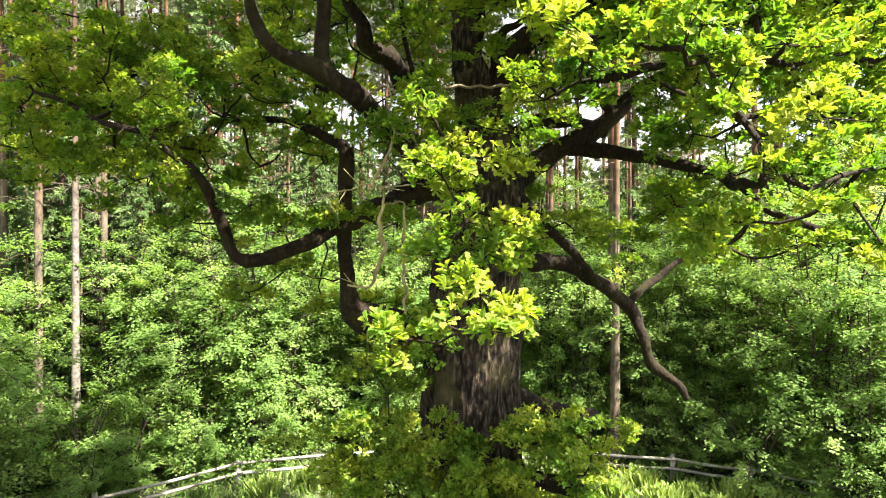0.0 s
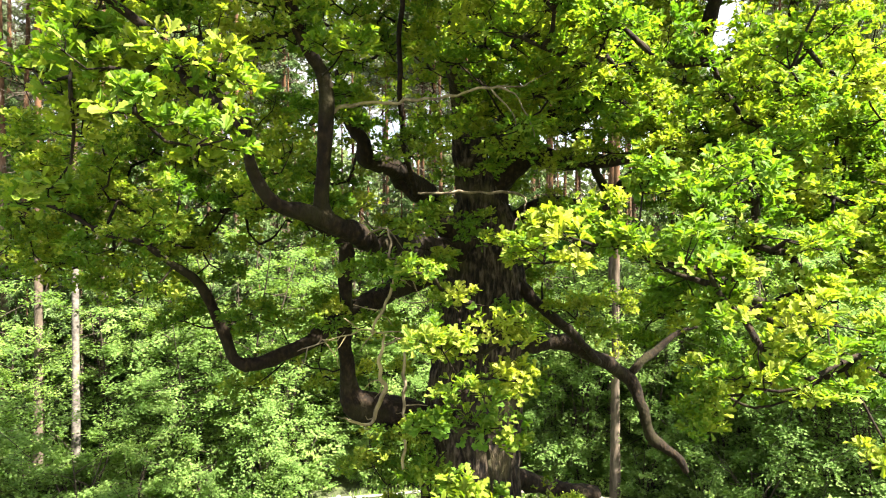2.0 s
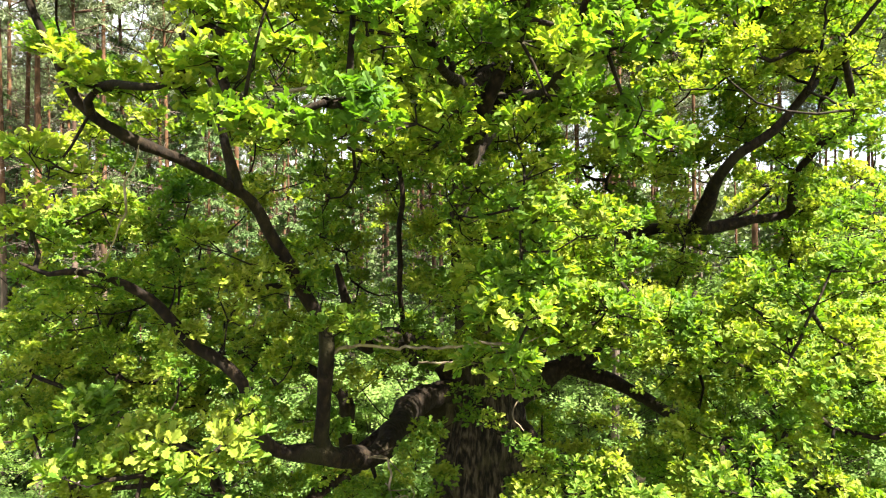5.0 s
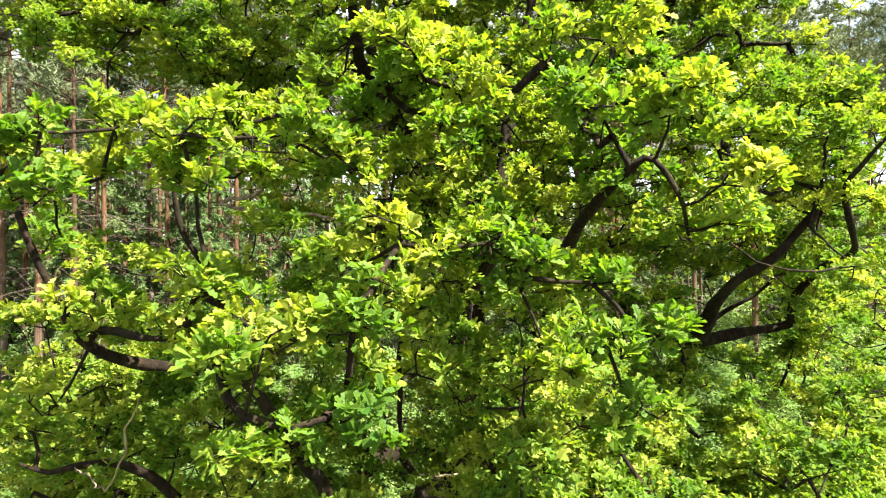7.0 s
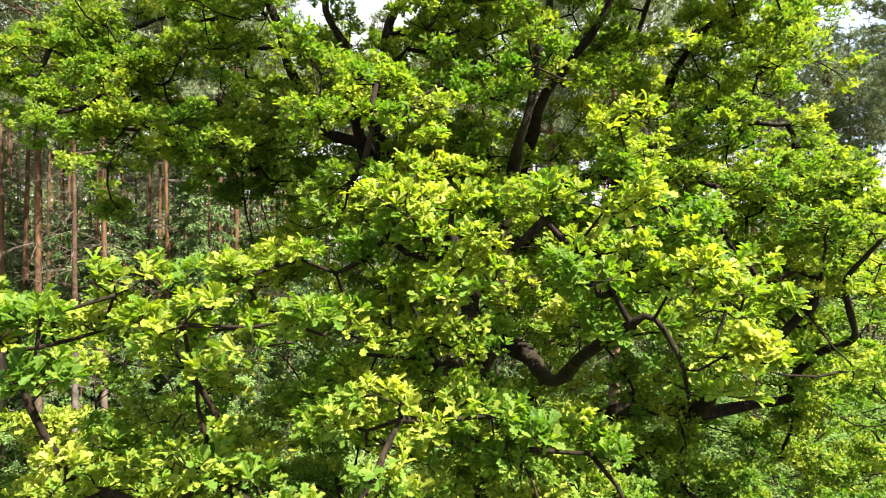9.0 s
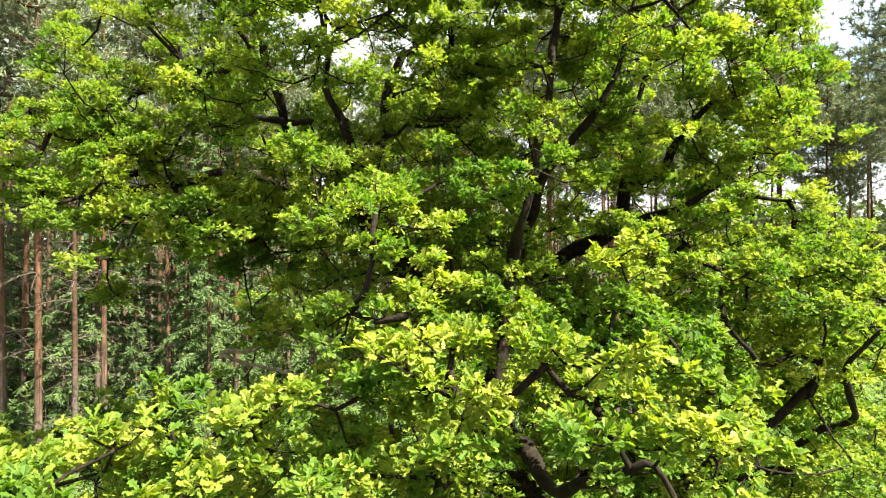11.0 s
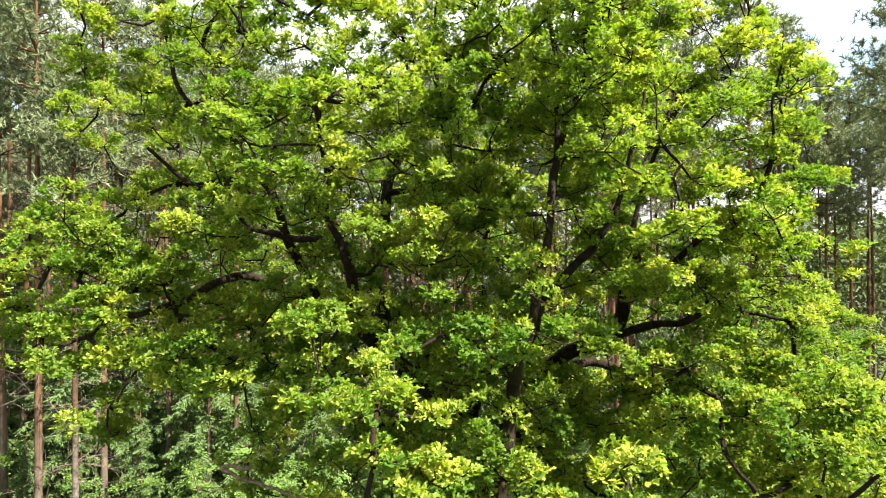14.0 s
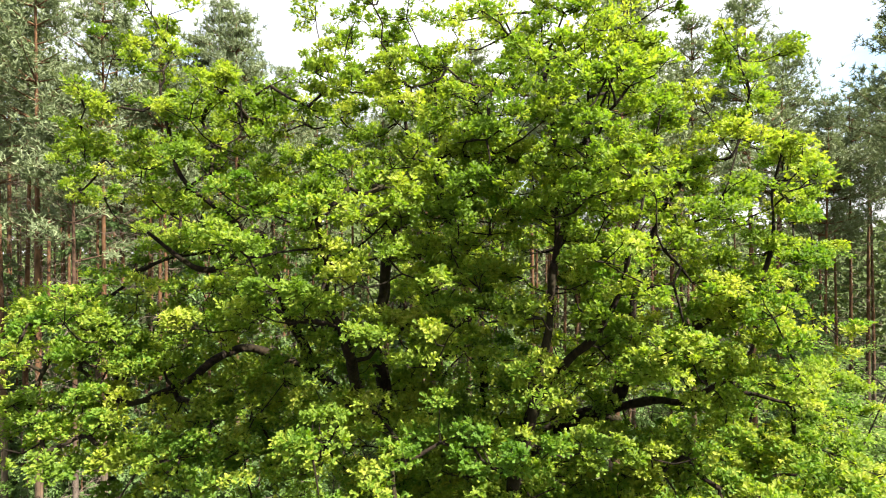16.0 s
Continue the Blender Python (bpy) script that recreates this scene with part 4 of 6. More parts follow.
grow_foliage([(-0.7, 4.0, 14.3), (-0.8, 6.2, 15.3), (-0.8, 4.6, 15.2), (-0.6, 3.8, 14.9), (-1.4, 5.1, 16.0), (-1.1, 4.1, 16.1), (-1.2, 5.0, 16.4), (-0.9, 5.3, 16.0), (-0.8, 4.6, 16.0), (0.5, 5.2, 13.3), (0.2, 6.2, 13.7), (-0.3, 4.5, 14.4), (-0.1, 6.2, 15.2), (-0.4, 4.8, 15.0), (-0.3, 4.3, 15.3), (0.3, 5.4, 15.2), (-0.2, 5.8, 15.7), (0.3, 5.6, 15.6), (0.7, 5.6, 14.0)])
grow_foliage([(-0.2, 10.3, 16.1), (0.3, 10.5, 16.3), (2.0, 10.7, 16.3), (2.3, 10.0, 16.6), (2.9, 10.1, 16.6), (2.9, 10.8, 16.6), (3.6, 12.9, 15.2), (4.1, 12.2, 15.3)])
grow_foliage([(1.4, 11.5, 17.0), (1.3, 11.2, 17.4), (1.4, 11.1, 18.2), (1.8, 11.1, 17.4), (2.5, 9.8, 19.5), (3.2, 10.9, 18.5), (3.3, 11.1, 18.9), (2.8, 10.6, 19.5), (3.3, 11.9, 20.5), (2.8, 9.9, 20.7), (3.8, 12.6, 19.2), (4.3, 10.0, 20.4), (4.1, 11.9, 19.8), (3.7, 13.0, 20.9), (4.0, 10.6, 22.2), (3.8, 11.2, 22.4), (3.6, 11.2, 23.6), (5.5, 12.0, 18.5), (4.8, 11.9, 19.1), (5.2, 13.0, 19.9), (6.8, 11.1, 20.7), (6.7, 11.4, 21.6)])
grow_foliage([(2.7, 9.1, 17.4), (3.2, 8.0, 17.3), (3.2, 9.7, 17.5), (2.6, 10.5, 18.1), (2.9, 8.4, 17.9), (3.0, 11.4, 18.0), (3.2, 9.5, 18.9), (3.9, 8.7, 17.4), (3.5, 9.0, 17.7), (3.6, 8.1, 18.1), (4.0, 9.4, 19.1), (4.1, 9.6, 18.7), (4.4, 9.5, 18.9), (4.6, 9.9, 18.2), (4.7, 9.9, 17.8), (4.8, 9.6, 18.5), (5.1, 10.5, 18.5), (5.3, 9.4, 18.4), (5.4, 10.7, 17.5), (4.6, 8.9, 18.8), (5.3, 10.2, 19.4), (5.5, 10.0, 17.4), (5.6, 9.6, 18.2), (5.7, 9.9, 17.8), (5.9, 10.2, 17.6), (6.2, 11.9, 17.8), (5.7, 11.1, 18.4), (6.3, 10.7, 18.0)])
grow_foliage([(5.8, 11.1, 19.3), (6.0, 10.7, 20.0), (6.7, 11.1, 18.5), (7.1, 11.1, 17.8)])
grow_foliage([(0.4, 10.0, 18.2), (0.4, 9.3, 18.2), (0.7, 9.8, 17.1), (1.0, 10.3, 17.9), (1.2, 10.2, 18.3), (2.1, 9.8, 17.0), (1.7, 10.0, 18.0), (1.9, 9.1, 19.0), (2.1, 8.6, 19.4), (1.5, 9.5, 18.5), (2.2, 9.9, 18.6), (2.2, 9.2, 19.7), (2.2, 8.8, 19.8), (2.5, 7.3, 20.3), (2.3, 8.1, 19.8), (2.4, 8.7, 21.3), (2.2, 7.9, 21.2), (1.9, 7.1, 20.7), (2.3, 8.3, 20.6), (2.5, 9.0, 22.0), (2.4, 8.2, 23.6), (2.8, 7.8, 19.2), (3.1, 7.6, 20.4), (2.6, 6.6, 19.8), (2.9, 7.3, 19.7), (3.4, 8.8, 21.1), (2.7, 7.6, 20.8), (3.4, 7.6, 21.3), (2.6, 7.5, 21.5)])
grow_foliage([(2.8, 7.8, 22.1), (2.7, 8.2, 21.7), (2.7, 7.6, 22.5), (2.8, 8.2, 22.3), (2.8, 8.1, 23.9), (4.0, 8.2, 22.3), (3.7, 8.1, 21.5)])
grow_foliage([(3.4, 8.5, 19.3), (2.9, 9.0, 19.5), (3.8, 8.4, 18.8), (4.4, 8.0, 18.9), (4.2, 10.4, 18.7), (3.9, 8.4, 20.3), (4.4, 9.1, 19.9), (4.4, 9.5, 19.7), (4.4, 8.7, 20.0), (3.6, 9.0, 19.7), (4.3, 7.9, 19.9), (4.6, 7.9, 19.2), (4.6, 8.3, 19.6), (4.6, 9.0, 20.3), (5.2, 9.5, 19.8), (4.6, 8.3, 20.8), (5.1, 8.9, 21.2), (4.7, 8.1, 21.5), (4.9, 8.9, 22.1), (4.9, 8.5, 21.9), (5.8, 10.0, 20.1), (5.5, 9.5, 20.6), (5.5, 9.7, 21.6)])
grow_foliage([(2.8, 10.5, 22.0), (3.1, 9.4, 22.2), (2.7, 9.7, 21.6), (3.2, 9.4, 22.9), (3.3, 9.9, 23.8), (3.5, 9.6, 20.8), (3.7, 10.6, 21.3), (3.7, 9.6, 21.9), (4.1, 10.1, 21.9), (4.1, 9.7, 22.2), (4.2, 9.2, 22.5), (4.1, 9.4, 22.9), (4.6, 9.5, 22.6), (4.7, 9.3, 23.1), (4.6, 9.6, 24.0), (4.8, 10.1, 24.0), (5.3, 9.8, 23.9), (6.0, 10.4, 21.4), (5.8, 10.2, 22.2), (6.4, 11.3, 22.5), (5.6, 10.9, 23.3)])
grow_foliage([(-3.2, 7.9, 19.8), (-2.7, 8.5, 19.8), (-2.9, 8.1, 21.5), (-2.7, 8.2, 22.5), (-2.5, 8.5, 23.1), (-1.8, 8.9, 18.4), (-1.5, 9.4, 19.1), (-2.4, 7.8, 20.0), (-1.9, 6.6, 20.4), (-1.7, 7.9, 19.9), (-1.6, 7.4, 20.2), (-2.5, 7.7, 20.6), (-2.2, 6.7, 20.8), (-2.0, 7.2, 20.8), (-1.7, 8.7, 21.4), (-1.5, 7.6, 20.8), (-1.5, 7.2, 21.2), (-2.2, 8.0, 21.2), (-1.7, 7.9, 21.6), (-1.7, 8.6, 21.9), (-2.3, 9.0, 21.7), (-1.9, 8.5, 22.7), (-1.6, 8.7, 23.1), (-1.9, 9.3, 23.5), (-0.9, 11.4, 15.9), (-0.8, 9.9, 18.1), (-1.5, 7.6, 18.1)])
grow_foliage([(-1.4, 10.1, 18.7), (-0.9, 7.3, 20.4), (-1.0, 7.7, 19.8), (-0.7, 7.8, 20.7), (-0.9, 6.8, 21.1), (-1.2, 7.3, 21.5), (-1.0, 8.0, 21.6), (-0.7, 7.8, 23.2), (-1.0, 7.8, 23.9), (-0.1, 10.7, 18.2), (0.4, 10.9, 17.9), (-0.4, 9.8, 19.1), (-0.2, 8.5, 19.6)])
grow_foliage([(-9.5, 17.1, 18.3), (-6.8, 11.8, 19.2), (-5.6, 8.4, 18.4), (-5.9, 9.1, 19.2), (-5.5, 8.5, 19.3), (-5.6, 10.1, 19.4), (-5.0, 9.1, 15.1), (-5.0, 15.8, 16.2), (-5.3, 16.8, 16.1), (-5.2, 7.9, 18.5), (-5.0, 7.7, 18.2), (-5.0, 9.0, 18.4), (-4.6, 8.3, 18.0), (-5.3, 8.9, 19.1), (-4.9, 9.1, 19.4), (-4.7, 8.6, 19.1), (-4.6, 8.2, 18.9), (-4.7, 14.9, 19.2), (-5.0, 15.8, 19.2), (-5.3, 8.7, 19.9), (-4.7, 7.6, 19.9), (-4.7, 14.9, 20.4), (-4.6, 8.4, 19.7), (-4.0, 12.9, 15.7), (-3.9, 13.2, 16.1)])
grow_foliage([(-4.3, 8.1, 17.1), (-3.8, 12.8, 18.2), (-3.5, 13.4, 17.9), (-4.5, 10.2, 18.3), (-4.3, 7.8, 18.3), (-4.1, 7.5, 17.6), (-3.9, 9.0, 18.2), (-3.6, 8.2, 18.3), (-3.8, 10.1, 18.0), (-4.1, 9.1, 18.9), (-3.9, 8.9, 19.2), (-3.8, 8.5, 19.4), (-3.8, 11.9, 18.8), (-3.6, 11.0, 18.6), (-3.6, 9.6, 18.7), (-3.8, 9.0, 19.6), (-4.2, 13.0, 20.2), (-4.5, 14.1, 20.1), (-4.2, 9.6, 19.6), (-3.9, 10.5, 19.6), (-3.2, 9.9, 17.3), (-2.9, 11.0, 18.3), (-2.7, 11.5, 17.9), (-3.1, 9.8, 18.1), (-3.4, 7.8, 17.8), (-2.9, 9.2, 18.2), (-1.6, 11.2, 18.2), (-2.4, 11.8, 18.9)])
grow_foliage([(-3.3, 12.8, 16.1), (-2.9, 13.9, 16.2), (-3.0, 12.8, 16.8), (-2.6, 11.4, 16.9), (-2.7, 13.2, 19.0), (-2.7, 13.4, 19.5), (-2.7, 15.1, 26.0), (-2.3, 13.2, 17.0), (-2.2, 12.6, 17.1), (-1.8, 12.4, 17.5), (-1.7, 12.8, 18.2), (-1.7, 12.3, 18.1), (-2.2, 11.3, 19.5), (-2.4, 12.1, 19.5), (-2.0, 11.5, 20.2), (-1.6, 10.7, 20.6), (-2.0, 11.3, 23.2), (-1.8, 10.5, 23.0), (-1.6, 11.2, 22.9), (-2.4, 11.5, 24.1), (-2.0, 9.8, 24.5), (-1.8, 11.8, 25.1), (-1.4, 10.9, 17.3), (-1.4, 12.5, 17.0), (-0.9, 12.0, 16.7), (-0.8, 11.9, 17.9), (-0.8, 13.5, 17.9), (-0.8, 11.6, 18.3), (-0.7, 13.0, 17.5), (-0.8, 10.6, 17.9), (-1.1, 12.4, 19.2), (-1.1, 13.8, 19.2)])
grow_foliage([(-1.2, 14.9, 19.1), (-1.1, 14.8, 19.9), (-1.0, 13.2, 19.8), (-1.4, 14.1, 21.2), (-1.3, 13.5, 21.1), (-1.3, 11.5, 21.7), (-1.2, 14.9, 21.6), (-1.0, 10.8, 24.5), (-0.7, 11.5, 23.5), (-0.7, 11.4, 24.5), (-1.5, 11.4, 24.1), (-0.5, 12.3, 17.2), (-0.5, 11.0, 18.4), (-0.5, 12.1, 19.6), (-0.2, 12.8, 20.8), (0.2, 11.4, 21.7), (-0.1, 14.8, 22.2), (-0.1, 14.0, 22.1), (-0.2, 11.7, 22.3), (-0.0, 10.8, 24.8), (1.1, 12.5, 21.4), (1.5, 14.7, 21.0), (0.5, 13.0, 20.9), (1.4, 13.4, 21.0), (1.1, 11.1, 22.1), (1.5, 12.6, 22.4), (0.7, 14.8, 21.6), (1.4, 13.5, 22.9), (0.6, 13.9, 23.1), (0.6, 15.2, 23.6)])
grow_foliage([(-7.9, 15.9, 21.2), (-8.5, 17.1, 21.4), (-8.3, 13.9, 22.1), (-8.2, 14.8, 22.1), (-5.7, 13.0, 20.9), (-5.6, 12.2, 21.6), (-4.7, 10.2, 19.7), (-5.3, 10.7, 20.3), (-4.9, 11.2, 20.8), (-4.6, 10.6, 20.7), (-4.9, 13.0, 20.9), (-5.0, 11.6, 21.5), (-3.5, 10.2, 20.2), (-4.2, 10.6, 21.2), (-4.2, 11.2, 20.8), (-4.4, 11.9, 20.8), (-4.0, 12.6, 20.7), (-4.4, 13.7, 20.8), (-3.2, 9.1, 19.5), (-2.7, 9.1, 20.0), (-2.4, 9.2, 18.8), (-1.5, 9.2, 19.5), (-2.0, 10.1, 19.7)])
grow_foliage([(-7.8, 13.0, 22.0), (-6.1, 11.8, 22.1), (-4.6, 9.3, 20.0), (-5.1, 10.6, 21.6), (-3.6, 9.6, 20.7), (-3.4, 8.7, 20.0), (-2.7, 10.7, 19.5), (-3.2, 10.3, 22.0), (-3.0, 10.7, 22.3), (-2.8, 11.2, 22.4), (-2.5, 9.9, 21.8), (-1.7, 10.8, 19.0), (-2.4, 10.1, 19.0)])
grow_foliage([(-9.8, 15.9, 23.4), (-9.1, 14.8, 23.0), (-8.6, 14.0, 22.8), (-6.9, 12.5, 22.6), (-5.6, 9.4, 22.2), (-5.5, 11.2, 22.2), (-5.6, 9.7, 22.6), (-4.7, 10.3, 22.3), (-5.4, 9.1, 23.1), (-4.8, 8.9, 22.9), (-5.0, 9.2, 23.6), (-4.5, 9.5, 22.4), (-4.4, 9.6, 21.6), (-4.1, 9.2, 22.4), (-3.9, 9.1, 21.5), (-3.8, 10.0, 21.8), (-4.2, 9.0, 23.0), (-3.9, 10.0, 22.9), (-3.5, 9.6, 23.2), (-3.6, 8.6, 22.6), (-4.5, 9.5, 24.4), (-4.3, 9.7, 23.8), (-4.3, 9.2, 23.5), (-2.8, 8.9, 21.3), (-3.3, 9.1, 22.3), (-3.2, 9.8, 21.5), (-3.3, 8.2, 22.0), (-3.1, 9.4, 22.9), (-3.1, 8.8, 23.1)])
grow_foliage([(-2.7, 9.2, 22.8), (-2.7, 9.6, 22.6)])
grow_foliage([(-0.7, 9.2, 21.4), (-0.6, 8.4, 21.2), (-0.7, 8.6, 21.9), (-1.4, 9.4, 23.2), (-0.7, 9.0, 22.7), (-1.3, 9.8, 23.5), (-0.2, 11.2, 20.5), (0.2, 12.5, 20.1), (0.4, 9.7, 20.5), (0.1, 10.2, 19.8), (-0.0, 9.9, 21.4), (-0.2, 10.4, 20.7), (-0.4, 9.1, 20.8), (-0.4, 8.0, 22.0), (0.1, 8.4, 22.1), (0.3, 7.9, 22.2), (-0.2, 10.6, 22.0), (0.4, 9.0, 21.6), (-0.2, 9.1, 22.2), (-0.4, 7.9, 22.9), (-0.1, 9.6, 22.7), (0.5, 9.7, 23.2), (0.4, 9.0, 22.7), (-0.5, 9.7, 24.4), (-0.1, 10.0, 23.6), (-0.1, 10.9, 23.5), (0.0, 9.7, 23.7), (0.3, 8.9, 23.7), (0.8, 12.1, 20.4), (0.8, 10.7, 20.4), (1.0, 11.6, 20.8)])
grow_foliage([(1.4, 10.7, 21.4), (0.5, 10.9, 21.3)])
grow_foliage([(0.4, 9.0, 20.3), (0.9, 9.0, 19.8), (0.7, 9.3, 21.0), (0.7, 7.3, 22.2), (1.3, 7.9, 22.4), (1.1, 7.6, 23.2), (1.7, 7.2, 21.3), (1.5, 6.7, 22.2), (1.6, 7.7, 21.8), (2.0, 7.3, 22.5), (2.1, 6.7, 21.6), (2.3, 7.6, 22.0), (1.6, 7.9, 23.3), (1.8, 6.8, 22.7), (1.8, 7.6, 23.4), (2.2, 7.9, 23.0), (2.4, 7.8, 23.5)])
grow_foliage([(-1.6, 12.1, 4.1), (-1.5, 11.6, 4.7), (-1.5, 10.5, 4.7), (-1.5, 11.1, 4.7), (-0.8, 10.4, 5.1), (-0.4, 11.1, 4.5), (0.2, 11.4, 4.2), (0.4, 11.2, 4.5), (-0.5, 12.2, 4.7), (-0.2, 10.5, 4.6), (-0.2, 11.2, 5.1), (0.1, 11.5, 4.9), (0.1, 12.2, 4.8), (0.1, 10.5, 5.1), (0.5, 11.3, 5.0), (0.5, 10.8, 4.6), (0.1, 11.0, 5.5), (0.9, 11.8, 4.0), (1.1, 11.1, 4.7), (1.3, 10.8, 5.4), (1.4, 10.8, 4.7), (0.8, 10.5, 4.7), (1.7, 12.2, 3.8), (1.8, 11.5, 5.2), (2.1, 10.5, 5.2), (2.3, 11.5, 5.0), (2.4, 11.1, 4.6), (1.6, 11.2, 5.5), (2.8, 11.4, 5.1), (2.8, 11.8, 5.4), (2.9, 10.8, 5.6)])


grow_foliage([(0.6, 7.7, 13.5), (0.4, 8.4, 13.3), (0.9, 8.3, 13.4), (0.5, 7.9, 13.2), (0.5, 7.6, 12.6), (0.2, 7.6, 13.0), (1.0, 6.9, 13.0), (1.7, 6.2, 12.8), (0.5, 4.3, 12.9), (0.6, 4.6, 12.7), (1.6, 6.6, 12.6), (2.0, 7.0, 12.7), (1.9, 8.8, 14.0), (2.5, 9.0, 13.6), (0.8, 8.3, 12.5), (0.9, 9.0, 12.6), (0.7, 8.7, 12.3), (3.8, 12.2, 15.6), (3.4, 12.8, 15.5), (3.8, 12.7, 15.9), (1.2, 7.9, 13.6), (1.5, 7.6, 13.2)])
grow_foliage([(-5.0, 8.4, 18.8), (-5.6, 7.7, 18.3), (-4.6, 8.0, 18.3), (-3.8, 7.7, 18.1), (-3.4, 7.9, 18.2), (-4.0, 9.4, 18.4), (-3.7, 9.5, 18.1), (-4.0, 10.0, 18.7), (-3.2, 9.4, 17.8), (-3.1, 10.0, 17.8), (-2.7, 9.9, 17.7), (-3.5, 10.0, 17.4), (-6.0, 8.9, 19.8), (-6.3, 9.4, 19.7), (-5.7, 9.6, 19.9), (-5.1, 8.6, 19.2), (-4.9, 9.2, 18.9), (-5.3, 9.1, 19.5), (-4.4, 8.8, 19.1), (-4.7, 8.8, 19.4), (-4.5, 9.2, 19.1), (-3.8, 9.1, 18.6), (-3.4, 9.1, 18.2), (-4.2, 9.6, 18.8), (-5.6, 7.9, 18.8), (-4.5, 7.9, 18.6), (-4.1, 8.0, 18.1), (-2.9, 8.4, 18.0), (-3.5, 8.4, 18.0), (-3.0, 7.9, 17.8), (-3.0, 10.3, 18.0), (-3.2, 10.5, 17.7)])
grow_foliage([(-2.5, 10.6, 17.6), (-1.4, 7.1, 18.6), (-1.4, 6.7, 18.6), (-0.6, 7.1, 18.3), (-0.1, 7.3, 18.4), (-0.6, 7.7, 18.4), (-1.2, 7.9, 18.8), (-1.2, 8.4, 18.6), (-0.9, 7.9, 18.6), (-1.6, 8.2, 18.7), (-6.0, 8.6, 19.4), (-4.8, 9.6, 18.8), (-4.7, 9.8, 19.2), (-5.8, 10.2, 19.9), (-6.6, 9.6, 19.3), (-6.4, 10.1, 19.8), (-6.7, 10.0, 19.8), (-4.1, 10.5, 17.8), (-3.6, 10.6, 18.2), (-3.3, 10.8, 18.4), (-2.4, 10.2, 17.6), (-2.0, 9.8, 17.7)])
grow_foliage([(0.7, 8.3, 17.4), (0.2, 8.5, 17.6), (1.1, 9.0, 17.3), (2.0, 12.5, 15.6), (2.0, 13.0, 15.4), (2.5, 13.2, 15.5), (0.5, 8.9, 17.9), (0.1, 9.2, 17.6), (2.2, 11.0, 16.9), (1.2, 9.6, 16.9), (1.6, 9.7, 16.7), (0.3, 8.4, 16.8), (0.3, 8.8, 16.5), (-0.2, 8.4, 16.7), (1.6, 10.2, 16.2), (1.1, 10.5, 16.1), (2.1, 10.2, 15.8), (1.0, 9.1, 16.2), (0.2, 9.2, 17.2), (0.2, 9.7, 17.5), (2.6, 11.6, 16.2), (2.3, 12.1, 16.2), (3.0, 11.7, 16.1)])
grow_foliage([(1.3, 8.3, 13.2), (1.3, 8.8, 12.7), (1.1, 7.3, 12.4), (0.9, 7.8, 12.2), (1.4, 8.0, 12.7), (1.5, 7.6, 12.4), (1.7, 7.1, 12.3), (2.2, 11.9, 12.9), (2.3, 11.4, 13.3), (2.9, 11.4, 12.9), (2.1, 7.2, 12.4), (4.2, 13.0, 13.3), (4.3, 13.4, 13.1), (3.7, 13.0, 13.6), (2.5, 10.0, 12.0), (2.1, 11.0, 12.8), (2.5, 11.2, 12.9), (2.5, 11.3, 12.5), (2.9, 8.4, 12.7), (3.1, 9.0, 12.5), (2.6, 8.9, 12.7), (2.3, 8.5, 12.5), (1.1, 6.6, 10.5), (1.2, 7.0, 10.6), (1.6, 7.1, 10.5), (1.6, 6.6, 10.8), (1.1, 5.2, 10.7), (1.3, 5.8, 10.6), (4.0, 10.6, 9.6), (3.8, 10.1, 9.7)])
grow_foliage([(-6.4, 9.5, 11.8), (-6.2, 10.3, 11.1), (-5.6, 10.4, 10.9), (-6.5, 10.4, 11.0), (-5.6, 12.1, 12.7), (-6.2, 12.6, 12.9), (-6.1, 12.6, 12.5), (-6.3, 11.7, 11.8), (-5.8, 12.2, 11.7), (-5.9, 11.8, 11.5), (-6.5, 12.1, 11.6), (-8.2, 12.8, 10.7), (-8.2, 13.4, 10.8), (-8.7, 12.7, 10.4), (-5.0, 11.8, 12.2), (-5.2, 12.3, 12.3), (-5.0, 12.0, 12.5), (-4.4, 11.3, 10.7), (-4.4, 10.9, 10.7), (-7.4, 11.2, 12.0), (-6.9, 11.8, 11.8), (-7.9, 11.6, 11.7), (-7.2, 12.2, 11.2), (-7.5, 12.7, 11.5), (-7.3, 12.5, 10.8), (-7.6, 12.4, 11.5)])
grow_foliage([(1.4, 8.7, 17.0), (1.8, 9.1, 17.3), (0.4, 7.4, 17.1), (0.8, 8.1, 16.7), (0.5, 7.6, 16.8), (0.6, 7.0, 18.3), (0.4, 7.3, 18.4), (1.0, 6.9, 18.6), (1.6, 7.0, 18.5), (-0.2, 9.3, 17.9), (-0.5, 9.4, 17.7), (-0.6, 9.8, 17.7), (3.0, 8.7, 17.6), (2.5, 9.3, 17.9), (3.2, 9.2, 17.3), (3.0, 10.2, 19.1), (3.1, 10.5, 19.3), (3.3, 10.2, 18.8), (3.5, 10.8, 19.3), (2.5, 10.6, 18.9), (-4.0, 11.2, 18.9), (-4.4, 11.4, 18.7), (-3.6, 11.4, 18.7), (-2.7, 9.9, 18.3), (0.7, 7.2, 16.8), (1.2, 7.2, 16.6), (0.3, 7.9, 16.8), (0.8, 7.3, 15.9), (1.0, 7.7, 15.5)])
